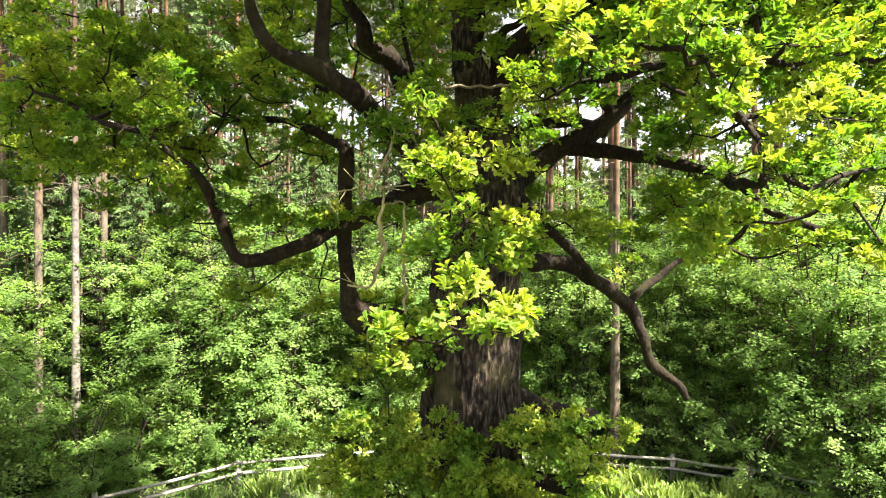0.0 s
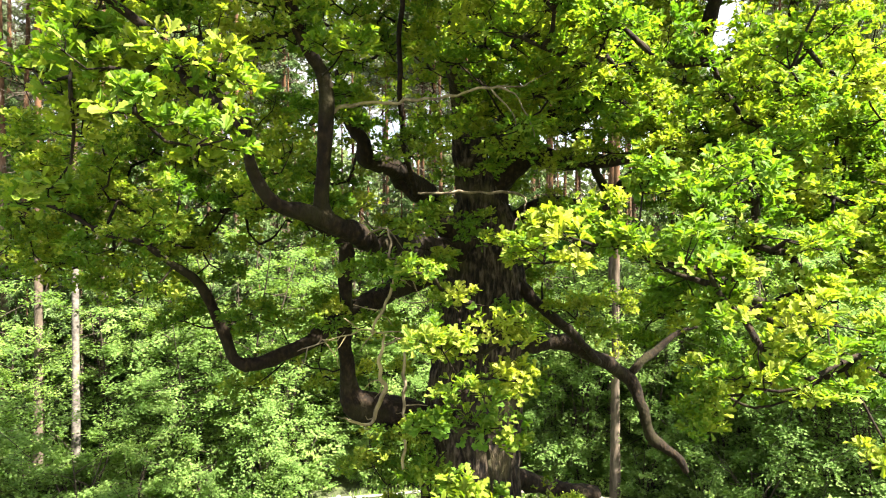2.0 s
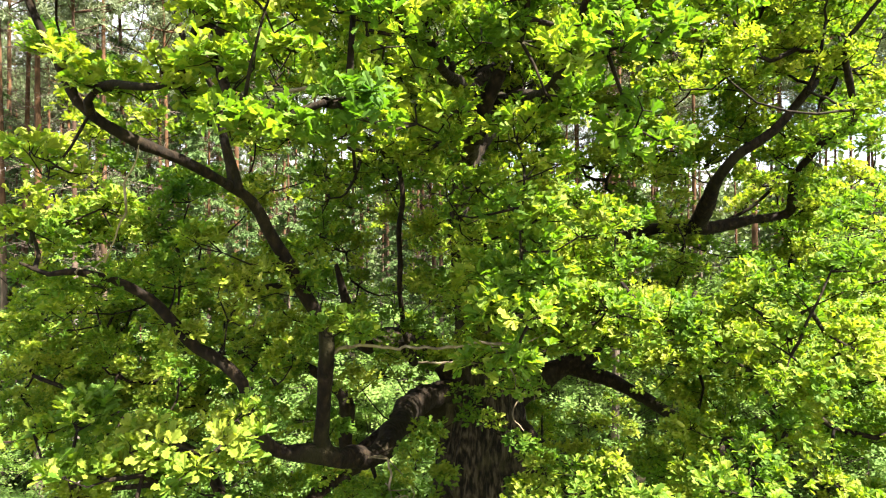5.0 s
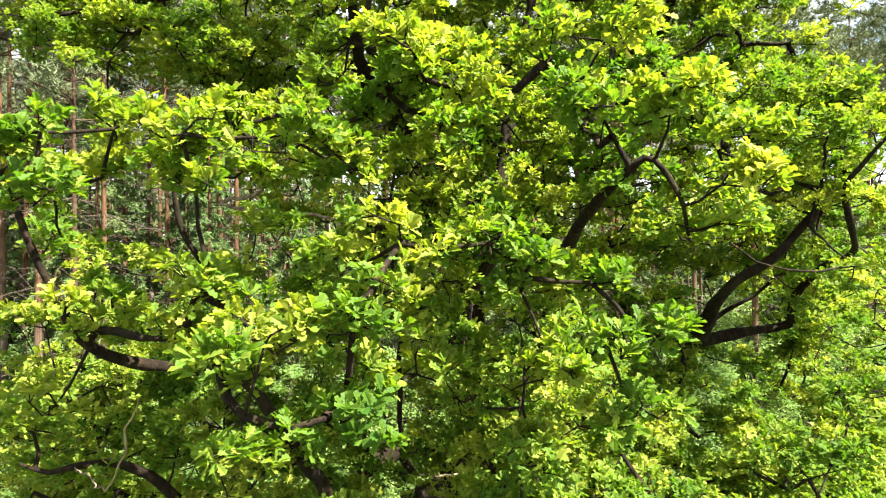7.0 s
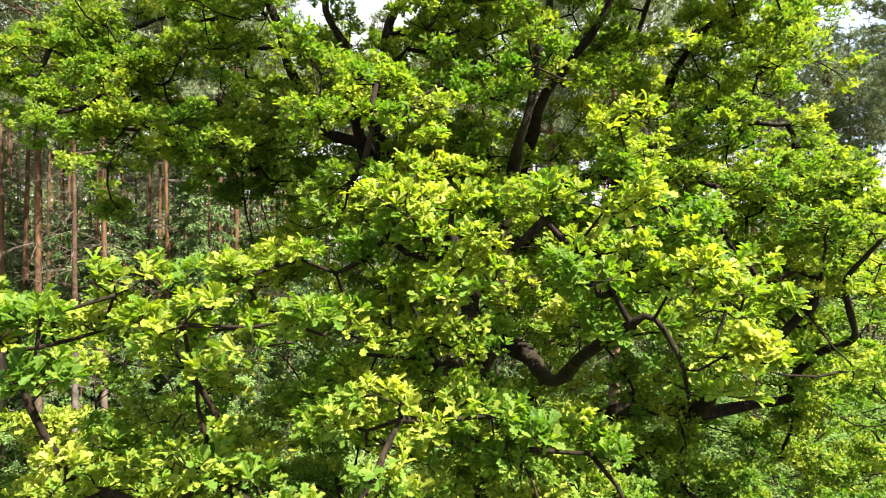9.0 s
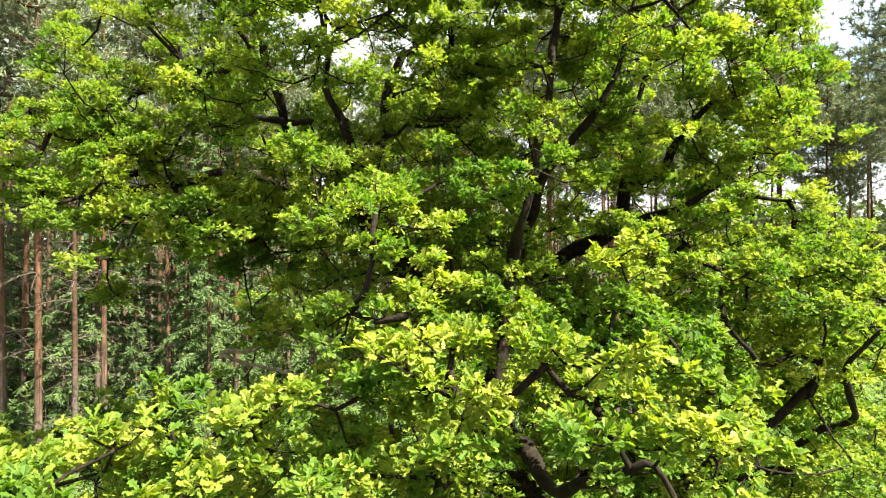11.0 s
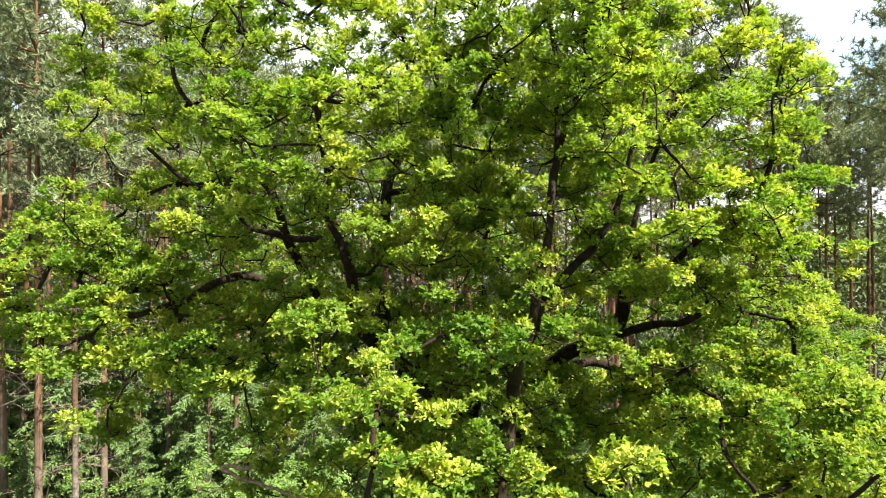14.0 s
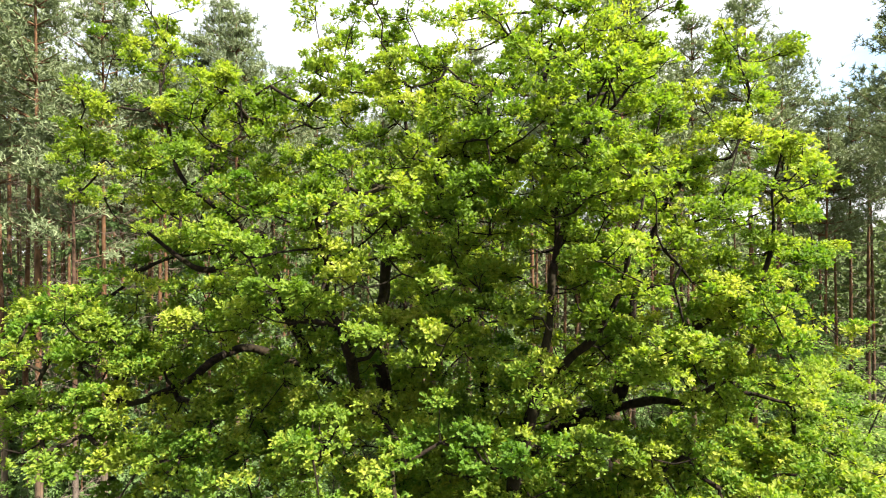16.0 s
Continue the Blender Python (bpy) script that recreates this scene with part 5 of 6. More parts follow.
grow_foliage([(-0.0, 9.5, 19.6), (-0.0, 7.7, 21.2), (-0.9, 9.5, 19.4), (1.0, 8.6, 22.0), (1.6, 8.7, 20.4), (0.1, 9.4, 21.7), (2.4, 8.9, 19.2), (-0.2, 7.7, 19.3), (1.6, 8.0, 21.3), (0.9, 8.4, 21.3), (-0.1, 9.0, 19.6), (0.5, 7.3, 21.7), (-0.7, 7.5, 21.6), (-0.2, 7.6, 20.4), (-0.0, 7.9, 21.6), (0.8, 9.6, 19.3), (0.1, 9.3, 20.4), (1.9, 8.3, 20.3), (1.1, 7.4, 19.3), (1.2, 9.6, 20.3), (2.1, 8.8, 22.3), (-0.3, 9.1, 20.1), (2.3, 9.4, 19.1), (2.1, 9.4, 21.9), (1.5, 7.6, 21.2), (0.0, 7.3, 19.6), (1.6, 8.4, 21.6), (2.7, 8.4, 20.4), (1.4, 8.9, 20.8), (1.2, 8.5, 19.0)])
grow_foliage([(0.3, 9.3, 19.3), (2.2, 9.2, 20.9), (0.2, 8.2, 19.4), (0.1, 8.5, 20.7), (2.0, 9.3, 20.2), (0.9, 9.5, 21.5), (0.5, 9.5, 19.9), (1.2, 8.0, 21.5), (0.5, 8.2, 20.3), (-0.5, 9.4, 19.6), (0.2, 7.4, 21.0), (0.6, 7.8, 20.0)])
# the crown's inside and far side, between the near boughs
grow_foliage([(-4.1, 13.7, 10.7), (0.3, 14.2, 10.5), (0.3, 13.3, 11.0), (1.2, 15.0, 11.1), (-2.0, 10.8, 13.7), (-0.5, 13.2, 12.8), (-0.2, 10.5, 13.7), (0.2, 15.1, 12.1), (0.3, 15.1, 13.5), (2.0, 13.4, 13.4), (3.1, 14.0, 13.2), (5.3, 10.8, 13.3), (-4.9, 17.4, 16.2), (-4.6, 16.4, 16.1), (-4.3, 13.3, 14.9), (-4.0, 9.3, 13.8), (-3.6, 13.5, 15.9), (-3.5, 13.8, 15.9), (-3.3, 13.2, 15.9), (-2.8, 13.4, 14.8), (-2.7, 14.8, 16.0), (-2.6, 7.5, 14.9), (-2.6, 15.9, 15.2), (-2.2, 10.1, 14.8), (-2.1, 14.5, 15.0), (-1.6, 16.2, 14.3), (-1.6, 10.1, 14.5), (-1.4, 12.1, 15.6), (-1.4, 13.5, 15.4), (-1.3, 13.3, 15.7), (-1.3, 13.9, 15.1), (-1.2, 8.7, 16.2)], False)
grow_foliage([(-1.1, 12.4, 14.6), (-1.0, 14.7, 15.2), (-1.0, 7.8, 14.6), (-0.7, 13.2, 15.9), (-0.5, 14.4, 15.6), (-0.3, 12.3, 15.6), (-0.3, 14.2, 14.5), (-0.3, 15.2, 14.4), (-0.2, 8.6, 14.6), (-0.1, 8.4, 16.2), (-0.0, 10.0, 14.3), (-0.0, 12.8, 15.9), (0.1, 7.9, 14.9), (0.1, 14.7, 15.1), (0.4, 7.7, 14.3), (0.5, 13.6, 14.9), (0.7, 10.8, 16.1), (0.7, 10.9, 16.0), (1.3, 11.4, 14.0), (1.4, 11.9, 15.6), (1.6, 14.5, 14.7), (1.6, 10.3, 13.9), (1.8, 14.5, 15.5), (1.8, 14.5, 16.1), (1.9, 15.2, 16.1), (1.9, 13.2, 14.4), (1.9, 15.3, 15.3), (2.1, 11.7, 14.6), (2.3, 11.0, 14.1), (2.8, 12.2, 15.1), (3.0, 7.6, 15.4), (3.2, 12.0, 14.6)], False)
grow_foliage([(3.3, 16.0, 15.2), (3.4, 12.3, 15.3), (3.4, 11.1, 16.1), (3.5, 14.4, 14.5), (3.6, 10.0, 15.3), (3.6, 13.7, 15.2), (3.9, 9.4, 16.0), (3.9, 13.5, 15.1), (4.3, 12.6, 15.0), (4.4, 10.2, 14.8), (4.4, 16.0, 15.8), (4.4, 10.2, 14.7), (4.5, 12.1, 15.4), (4.7, 9.7, 15.3), (4.8, 10.3, 16.1), (4.8, 14.6, 15.4), (4.9, 12.9, 15.0), (5.1, 11.4, 15.8), (5.1, 14.4, 15.9), (5.3, 11.0, 16.1), (5.3, 9.1, 16.2), (5.3, 9.7, 14.9), (5.7, 9.0, 15.0), (5.9, 11.5, 15.4), (6.0, 15.2, 16.2), (6.1, 10.2, 15.2), (6.3, 10.2, 15.9), (6.4, 11.7, 14.0), (6.5, 9.1, 16.0), (6.7, 12.5, 15.8), (6.7, 11.2, 14.1), (6.8, 11.1, 15.8)], False)
grow_foliage([(6.9, 14.1, 14.3), (7.0, 12.3, 14.7), (7.4, 14.2, 14.6), (7.5, 13.8, 14.4), (7.8, 11.7, 15.9), (8.5, 11.9, 14.4), (8.8, 14.3, 14.2), (9.1, 15.2, 16.0), (9.3, 13.1, 15.6), (9.4, 14.7, 14.2), (-5.9, 9.3, 18.4), (-5.6, 9.4, 18.6), (-4.6, 15.4, 17.8), (-4.4, 8.4, 18.0), (-4.1, 15.0, 16.7), (-3.6, 15.2, 17.9), (-3.4, 14.1, 16.9), (-3.4, 14.0, 18.1), (-3.3, 10.0, 18.3), (-3.0, 9.8, 16.6), (-2.8, 10.8, 18.5), (-2.8, 15.4, 17.8), (-2.7, 13.2, 17.4), (-2.4, 12.1, 17.6), (-2.2, 12.4, 17.3), (-1.8, 11.3, 17.3), (-1.5, 12.2, 17.8), (-1.3, 9.8, 17.1), (-1.3, 14.9, 17.0), (-1.2, 14.0, 18.2), (-0.8, 13.7, 17.6), (-0.8, 12.7, 17.1)], False)
grow_foliage([(-0.7, 11.4, 16.6), (-0.7, 11.3, 18.2), (-0.6, 13.6, 16.4), (-0.4, 14.4, 16.9), (-0.4, 12.6, 18.6), (-0.2, 11.0, 16.3), (-0.2, 12.9, 17.3), (-0.1, 11.3, 16.4), (-0.1, 13.5, 16.6), (-0.1, 11.4, 16.5), (-0.1, 14.3, 16.8), (0.0, 10.8, 18.6), (0.2, 7.6, 16.4), (0.4, 10.3, 17.5), (0.4, 10.2, 17.8), (0.7, 11.8, 18.1), (0.7, 8.5, 17.8), (0.8, 12.5, 18.2), (0.9, 9.1, 17.7), (1.1, 10.3, 17.3), (1.2, 13.9, 16.5), (1.2, 13.3, 17.5), (1.3, 10.8, 18.2), (1.6, 11.8, 17.1), (1.9, 11.9, 18.5), (1.9, 12.4, 16.8), (1.9, 15.1, 17.6), (2.1, 13.9, 17.9), (2.1, 11.8, 17.1), (2.2, 14.7, 17.4), (2.4, 11.1, 16.3), (2.4, 12.2, 18.0)], False)
grow_foliage([(2.5, 16.3, 17.3), (2.5, 17.8, 16.5), (2.6, 13.0, 18.4), (2.7, 11.3, 17.0), (2.9, 8.6, 16.9), (3.2, 13.6, 18.1), (3.4, 10.5, 17.7), (3.4, 11.8, 18.1), (3.4, 14.9, 17.0), (3.4, 8.7, 17.1), (3.4, 9.0, 17.6), (3.6, 9.0, 17.8), (3.6, 13.8, 16.3), (3.7, 9.6, 17.5), (3.7, 10.0, 16.8), (3.8, 9.5, 17.3), (4.1, 11.0, 16.7), (4.2, 9.8, 17.2), (4.2, 12.0, 18.3), (4.3, 10.6, 18.4), (4.6, 10.7, 18.1), (4.8, 11.3, 18.4), (4.8, 15.1, 17.5), (4.9, 9.4, 17.3), (4.9, 8.5, 17.1), (5.1, 10.5, 16.6), (5.1, 10.7, 17.6), (5.1, 9.5, 17.2), (5.3, 9.2, 16.4), (5.3, 12.7, 18.3), (5.5, 8.5, 17.4), (5.5, 13.7, 17.2)], False)
grow_foliage([(5.6, 11.3, 16.3), (5.7, 11.5, 17.0), (5.7, 11.1, 17.9), (5.7, 14.9, 18.1), (5.8, 9.0, 17.3), (5.9, 11.2, 17.2), (5.9, 12.7, 17.9), (6.0, 9.6, 17.6), (6.1, 10.6, 17.4), (6.6, 10.2, 17.0), (6.7, 14.0, 16.9), (6.9, 10.7, 16.6), (7.0, 12.0, 17.1), (7.1, 11.7, 18.1), (7.1, 11.6, 16.3), (7.6, 12.5, 18.2), (7.7, 12.3, 17.0), (-6.2, 13.6, 21.1), (-5.6, 8.4, 18.9), (-5.4, 9.8, 19.0), (-5.4, 12.9, 18.9), (-5.4, 9.7, 19.5), (-4.8, 13.9, 19.3), (-4.7, 13.5, 20.7), (-4.7, 15.5, 20.3), (-4.6, 16.8, 19.0), (-4.1, 14.7, 20.0), (-4.1, 13.5, 20.3), (-4.0, 13.4, 19.2), (-4.0, 11.1, 19.5), (-3.9, 13.9, 19.8), (-3.7, 9.3, 20.2)], False)
grow_foliage([(-2.8, 14.2, 19.5), (-2.8, 14.8, 20.9), (-2.7, 9.2, 20.3), (-2.5, 14.4, 19.7), (-2.4, 12.5, 20.7), (-2.4, 12.2, 20.3), (-1.9, 9.8, 19.4), (-1.7, 8.3, 21.1), (-1.7, 14.3, 20.2), (-1.5, 8.0, 20.6), (-1.5, 14.6, 20.8), (-1.2, 15.6, 20.3), (-1.0, 9.0, 21.0), (-0.8, 13.8, 19.9), (-0.8, 12.8, 19.6), (-0.8, 9.8, 21.2), (-0.5, 14.6, 19.1), (-0.4, 12.0, 19.8), (-0.2, 11.8, 20.6), (-0.1, 15.2, 20.7), (0.3, 10.7, 20.2), (0.3, 11.4, 20.5), (0.4, 10.4, 20.7), (0.4, 14.5, 19.4), (0.6, 13.7, 20.9), (0.8, 12.5, 20.2), (0.9, 13.6, 19.5), (1.7, 9.3, 19.4), (1.8, 9.3, 20.9), (1.9, 10.0, 20.8), (2.5, 11.5, 20.7), (2.7, 10.5, 19.7)], False)
grow_foliage([(2.9, 10.7, 20.8), (3.1, 15.6, 21.2), (3.1, 13.0, 20.4), (3.3, 9.9, 19.0), (3.4, 11.6, 19.7), (3.4, 13.5, 19.4), (3.5, 9.5, 19.6), (3.7, 13.8, 19.2), (4.0, 14.1, 20.5), (4.1, 8.6, 19.8), (4.1, 13.4, 20.9), (4.3, 8.9, 20.0), (4.3, 10.2, 18.9), (4.3, 9.0, 20.5), (4.4, 10.0, 20.3), (4.6, 15.1, 19.1), (4.6, 10.8, 19.4), (4.7, 9.0, 20.7), (4.8, 8.7, 19.6), (4.8, 9.3, 19.7), (5.0, 10.3, 18.9), (5.1, 10.3, 21.2), (5.2, 10.1, 19.5), (5.4, 11.9, 19.4), (5.9, 10.1, 20.5), (6.3, 11.6, 20.2), (6.3, 12.4, 19.2), (6.3, 10.0, 19.4), (-7.3, 13.3, 22.8), (-5.9, 12.4, 22.3), (-5.7, 9.6, 22.8), (-5.1, 10.2, 22.1)], False)
grow_foliage([(-3.8, 9.9, 22.0), (-3.6, 9.9, 22.4), (-3.6, 13.7, 21.5), (-3.4, 12.6, 21.7), (-3.3, 11.0, 21.9), (-2.5, 14.9, 21.9), (-2.2, 9.4, 21.4), (-2.2, 10.0, 22.8), (-2.2, 13.1, 22.0), (-2.0, 10.5, 22.1), (-1.7, 13.7, 22.7), (-1.6, 12.9, 23.2), (-1.2, 9.4, 21.3), (-1.1, 9.5, 23.3), (-1.0, 12.9, 22.5), (-0.9, 15.6, 21.5), (-0.9, 12.3, 23.6), (-0.8, 10.5, 23.5), (-0.1, 10.9, 23.6), (-0.1, 11.1, 22.2), (0.1, 13.0, 23.5), (0.1, 8.3, 23.3), (0.5, 8.4, 22.1), (0.6, 8.2, 22.6), (0.6, 9.0, 22.1), (0.7, 15.4, 22.7), (0.8, 11.4, 22.8), (1.1, 9.1, 22.5), (1.1, 13.0, 21.7), (1.5, 13.2, 22.4), (1.6, 15.3, 22.0), (1.6, 9.1, 23.6)], False)
grow_foliage([(1.8, 7.5, 21.8), (2.0, 8.7, 22.8), (2.1, 8.6, 23.2), (2.2, 8.6, 21.9), (2.3, 7.2, 22.7), (2.8, 13.0, 23.4), (2.9, 9.1, 22.1), (3.4, 10.4, 21.8), (3.4, 9.2, 21.5), (3.5, 13.6, 22.0), (4.0, 10.2, 22.1), (4.1, 14.8, 21.4), (4.1, 11.9, 21.5), (4.7, 9.8, 21.3), (5.0, 9.1, 21.8), (5.4, 11.6, 22.9), (6.1, 11.1, 22.5), (-4.5, 10.0, 24.5), (-1.9, 12.6, 25.1), (-0.7, 8.3, 24.3), (1.0, 15.8, 23.8), (2.1, 12.1, 23.8), (2.3, 9.1, 23.8), (5.1, 10.6, 23.9)], False)


def sprout_base():
    """Leafy shoots round the foot of the trunk."""
    r = np.random.default_rng(14)
    a = r.uniform(math.pi * 0.95, math.pi * 2.05, 64)
    d = r.uniform(1.2, 2.5, 64)
    top = 4.75 + 0.5 * np.abs(np.cos(a))
    grow_foliage(np.stack([0.35 + d * np.cos(a) * 1.2, 12.75 + d * np.sin(a), 3.0 + (top - 3.0) * r.uniform(0, 1, 64)], -1))


sprout_base()


def fill_right_flank():
    """Shaded sprays low on the outer right boughs."""
    r = np.random.default_rng(19)
    places = []
    while len(places) < 30:
        p = r.uniform((3.8, 9.0, 11.3), (8.2, 11.8, 14.2))
        if (p[2] < 12.9 or p[0] > 6.3) and all(np.linalg.norm(p - q) > 0.7 for q in places):
            places.append(p)
    grow_foliage(places)


fill_right_flank()


def shade_right():
    """Dense sprays on the sunny right side, which keep the foot of the trunk in shade."""
    r = np.random.default_rng(23)
    places = []
    while len(places) < 46:
        p = r.uniform((3.0, 6.6, 10.8), (6.4, 8.8, 12.4))
        if all(np.linalg.norm(p - q) > 0.45 for q in places):
            places.append(p)
    grow_foliage(places)


shade_right()


def fill_left_flank():
    """Shaded sprays round the outer end of the lower left bough."""
    r = np.random.default_rng(27)
    places = []
    while len(places) < 12:
        p = r.uniform((-7.0, 9.0, 9.9), (-3.4, 11.0, 11.7))
        if p[0] / p[1] < -0.4 and p[2] > 10.0 + 0.25 * (p[0] + 7.0) and all(np.linalg.norm(p - q) > 0.5 for q in places):
            places.append(p)
    grow_foliage(places)


fill_left_flank()


def feed_sprays():
    """Every spray hangs on the nearest wood that has already grown, so that twigs branch from branches and those from limbs."""
    nodes = np.vstack([w[::2, :3] for w in WOOD])
    owner = np.full(len(nodes), -1)
    spots = np.vstack([p for p, _ in BOUGHS]) + rng.normal(size=(sum(len(p) for p, _ in BOUGHS), 3)) * 0.04
    best, at = np.full(len(spots), 1e9), np.zeros(len(spots), int)

    def closer(first):
        d = np.linalg.norm(spots[:, None] - nodes[None, first:], axis=2) + 0.25 * np.maximum(0, nodes[None, first:, 2] - spots[:, None, 2])
        k = d.argmin(1)
        m = d[np.arange(len(spots)), k]
        better = m < best
        best[better], at[better] = m[better], k[better] + first

    closer(0)
    done = np.zeros(len(spots), bool)
    lines, mother, order = {}, {}, []
    for _ in range(len(spots)):
        i = int(np.where(done, 1e9, best).argmin())
        a, c = nodes[at[i]], spots[i]
        gap = np.linalg.norm(c - a)
        s = np.linspace(0, 1, max(3, int(gap / 0.16)))[:, None]
        side = unit(rng.normal(size=3))
        path = a + (c - a) * s + (side * 0.10 + np.array([0, 0, -0.10])) * gap * np.sin(math.pi * s) + rng.normal(size=(len(s), 3)) * 0.022 * np.sin(math.pi * s)
        lines[i], mother[i] = path, owner[at[i]]
        order.append(i)
        done[i] = True
        first = len(nodes)
        nodes = np.vstack([nodes, path[1:]])
        owner = np.concatenate([owner, np.full(len(path) - 1, i)])
        closer(first)
    carry = {i: 1 for i in order}
    for i in reversed(order):
        if mother[i] >= 0:
            carry[mother[i]] += carry[i]
    return spots, lines, carry


def build_foliage():
    spots, lines, carry = feed_sprays()
    k = 0
    for places, near in BOUGHS:
        leaf_bits, twig_bits = {}, []
        for _ in range(len(places)):
            c, path = spots[k], lines[k]
            kind = (0 if c[1] < 5.4 else 1 if c[1] < 8.0 else 2) if near else 3
            shape, count, size = ((LOBED, 64, 0.097), (OBOVATE, 68, 0.09), (OBOVATE, 70, 0.088), (OBOVATE, 36, 0.112))[kind]
            r0 = min(0.042, 0.007 + 0.0075 * math.sqrt(carry[k]))
            twig_bits.append(tube(np.hstack([path, np.linspace(r0, max(0.008, r0 * 0.55), len(path))[:, None]]), 6))
            k += 1
            grow = unit(path[-1] - path[0] + 1e-6)
            fit = min(1.0, max(0.72, c[1] / 7.0))
            high = min(1.0, max(0.0, (c[2] - 15.5) / 3.0))
            size *= 1.0 - 0.24 * high
            n = int(count * fit ** 1.4 * rng.uniform(0.75, 1.25) * (1.0 + 0.35 * high))
            m = 4
            arms = unit(rng.normal(size=(m, 3)) * (1, 1, 0.5) + grow * 0.45 + np.array([0, 0, 0.15]))
            arms = arms * rng.uniform(0.16, 0.46, (m, 1)) * (fit if near else 1.2)
            dome = rng.uniform(0.15, 0.29, m) * (fit if near else 1.15) * (1.0 - 0.14 * high)
            pick = rng.integers(0, m, n)
            ball = rng.normal(size=(n, 3))
            ball[:, 2] = np.where(ball[:, 2] < -0.3, -ball[:, 2], ball[:, 2])
            ball = unit(ball)
            tips = c + arms[pick] + ball * (1, 1, 0.72) * (dome[pick] * rng.uniform(0.72, 1.12, n))[:, None] + rng.normal(size=(n, 3)) * 0.02
            out = unit(ball + np.array([0, -0.05, 0.3]) + rng.normal(size=(n, 3)) * 0.15)
            leaf_bits.setdefault((kind, c[2] > rng.uniform(16.0, 23.0)), []).append(rosettes(tips, out, rng, 7, size, shape))
            for j, arm in enumerate(arms):
                bend = c + arm * 0.5 + rng.normal(size=3) * 0.05
                twig_bits.append(tube(np.array([(*c, 0.01), (*bend, 0.008), (*(c + arm), 0.006)]), 3, cap=False))
                for tip in tips[pick == j][:3]:
                    twig_bits.append(tube(np.array([(*(c + arm), 0.006), (*((c + arm) * 0.45 + tip * 0.55 + rng.normal(size=3) * 0.015), 0.004), (*tip, 0.002)]), 3, cap=False))
        for (_, young_shoots), bits in leaf_bits.items():
            v, f = join(bits)
            if young_shoots:
                oak_part("foliage", raw_mesh("foliage", v, f, YOUNG_LEAF), "young yellow-green oak leaves", "stuff")
            else:
                oak_part("foliage", raw_mesh("foliage", v, f, OAK_LEAF), "fresh green lobed oak leaves", "stuff")
        v, f = join(twig_bits)
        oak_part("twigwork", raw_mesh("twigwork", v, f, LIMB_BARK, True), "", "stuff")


build_foliage()


# ---- pines and other forest trees ----
def build_pine(name, label, height, radius, crown, seed, bark=PINE_BARK, category="pine tree"):
    """A tall straight trunk with dead side twigs and an uneven crown of needle tufts in its upper part."""
    r = np.random.default_rng(seed)
    tree = thing(name, label, category, "forest behind the oak")
    lean = r.normal(size=2) * 0.35
    pts = [(lean[0] * s * s, lean[1] * s * s, height * s - 0.3 * (s == 0), radius * (1.0 - 0.82 * s) * (1.25 if s == 0 else 1)) for s in np.linspace(0, 1, 7)]
    line = smooth_line(pts, 0.7)
    v, f = tube(line, 12, 0.1, seed)
    part("trunk", raw_mesh("trunk", v, f, bark, True), tree)
    dead = []
    for _ in range(46):
        z = r.uniform(0.34, crown + 0.05) ** 0.9 * height
        a = r.uniform(0, 2 * math.pi)
        c = line[int(np.argmin(abs(line[:, 2] - z))), :3]
        d = np.array([math.cos(a), math.sin(a), r.uniform(-0.25, 0.25)])
        n = r.uniform(0.5, 2.2)
        arm = np.array([(*(c + d * n * s - np.array([0, 0, 0.25 * s * s * n])), 0.016 * (1 - 0.8 * s)) for s in np.linspace(0, 1, 5)])
        dead.append(tube(arm, 4))
        for _ in range(4):
            q, e = arm[r.integers(1, 5), :3], d + r.normal(size=3) * 0.6
            dead.append(tube(np.array([(*q, 0.009), (*(q + e * 0.3), 0.007), (*(q + e * 0.55 - np.array([0, 0, 0.08])), 0.004)]), 3))
    v, f = join(dead)
    part("dead_twigwork", raw_mesh("dead_twigwork", v, f, DRY_TWIG, True), tree, "bare dead side twigs", "stuff")
    wood, green = [], []
    for _ in range(70):
        s = crown + (1 - crown) * r.uniform(0, 1) ** 0.9
        a = r.uniform(0, 2 * math.pi)
        c = line[int(np.argmin(abs(line[:, 2] - s * height))), :3]
        n = (0.5 + 2.6 * (1 - (s - crown) / (1 - crown)) ** 0.8) * r.uniform(0.6, 1.15)
        d = np.array([math.cos(a), math.sin(a), r.uniform(0.05, 0.5)])
        arm = np.array([(*(c + d * n * q + np.array([0, 0, 0.18 * n * q * q])), 0.035 * (1 - 0.8 * q)) for q in np.linspace(0, 1, 5)])
        wood.append(tube(arm, 4))
        k = int(7 + n * 6)
        q = r.uniform(0.3, 1.05, (k, 1))
        t = c + d * n * q + np.array([0, 0, 0.18 * n]) * q * q + r.normal(size=(k, 3)) * (0.24, 0.24, 0.13)
        m = 11
        way = unit(r.normal(size=(k * m, 3)) + np.array([0, 0, 0.55]) + np.repeat(unit(d[None] + 0 * t), m, 0) * 0.5)
        green.append(leaves(np.repeat(t, m, 0), way, unit(r.normal(size=(k * m, 3))), r.uniform(0.16, 0.3, k * m), BLADE))
    v, f = join(wood)
    part("branchwork", raw_mesh("branchwork", v, f, bark, True), tree, "", "stuff")
    v, f = join(green)
    part("needle_foliage", raw_mesh("needle_foliage", v, f, NEEDLE), tree, "grey-green pine needles", "stuff")
    return tree


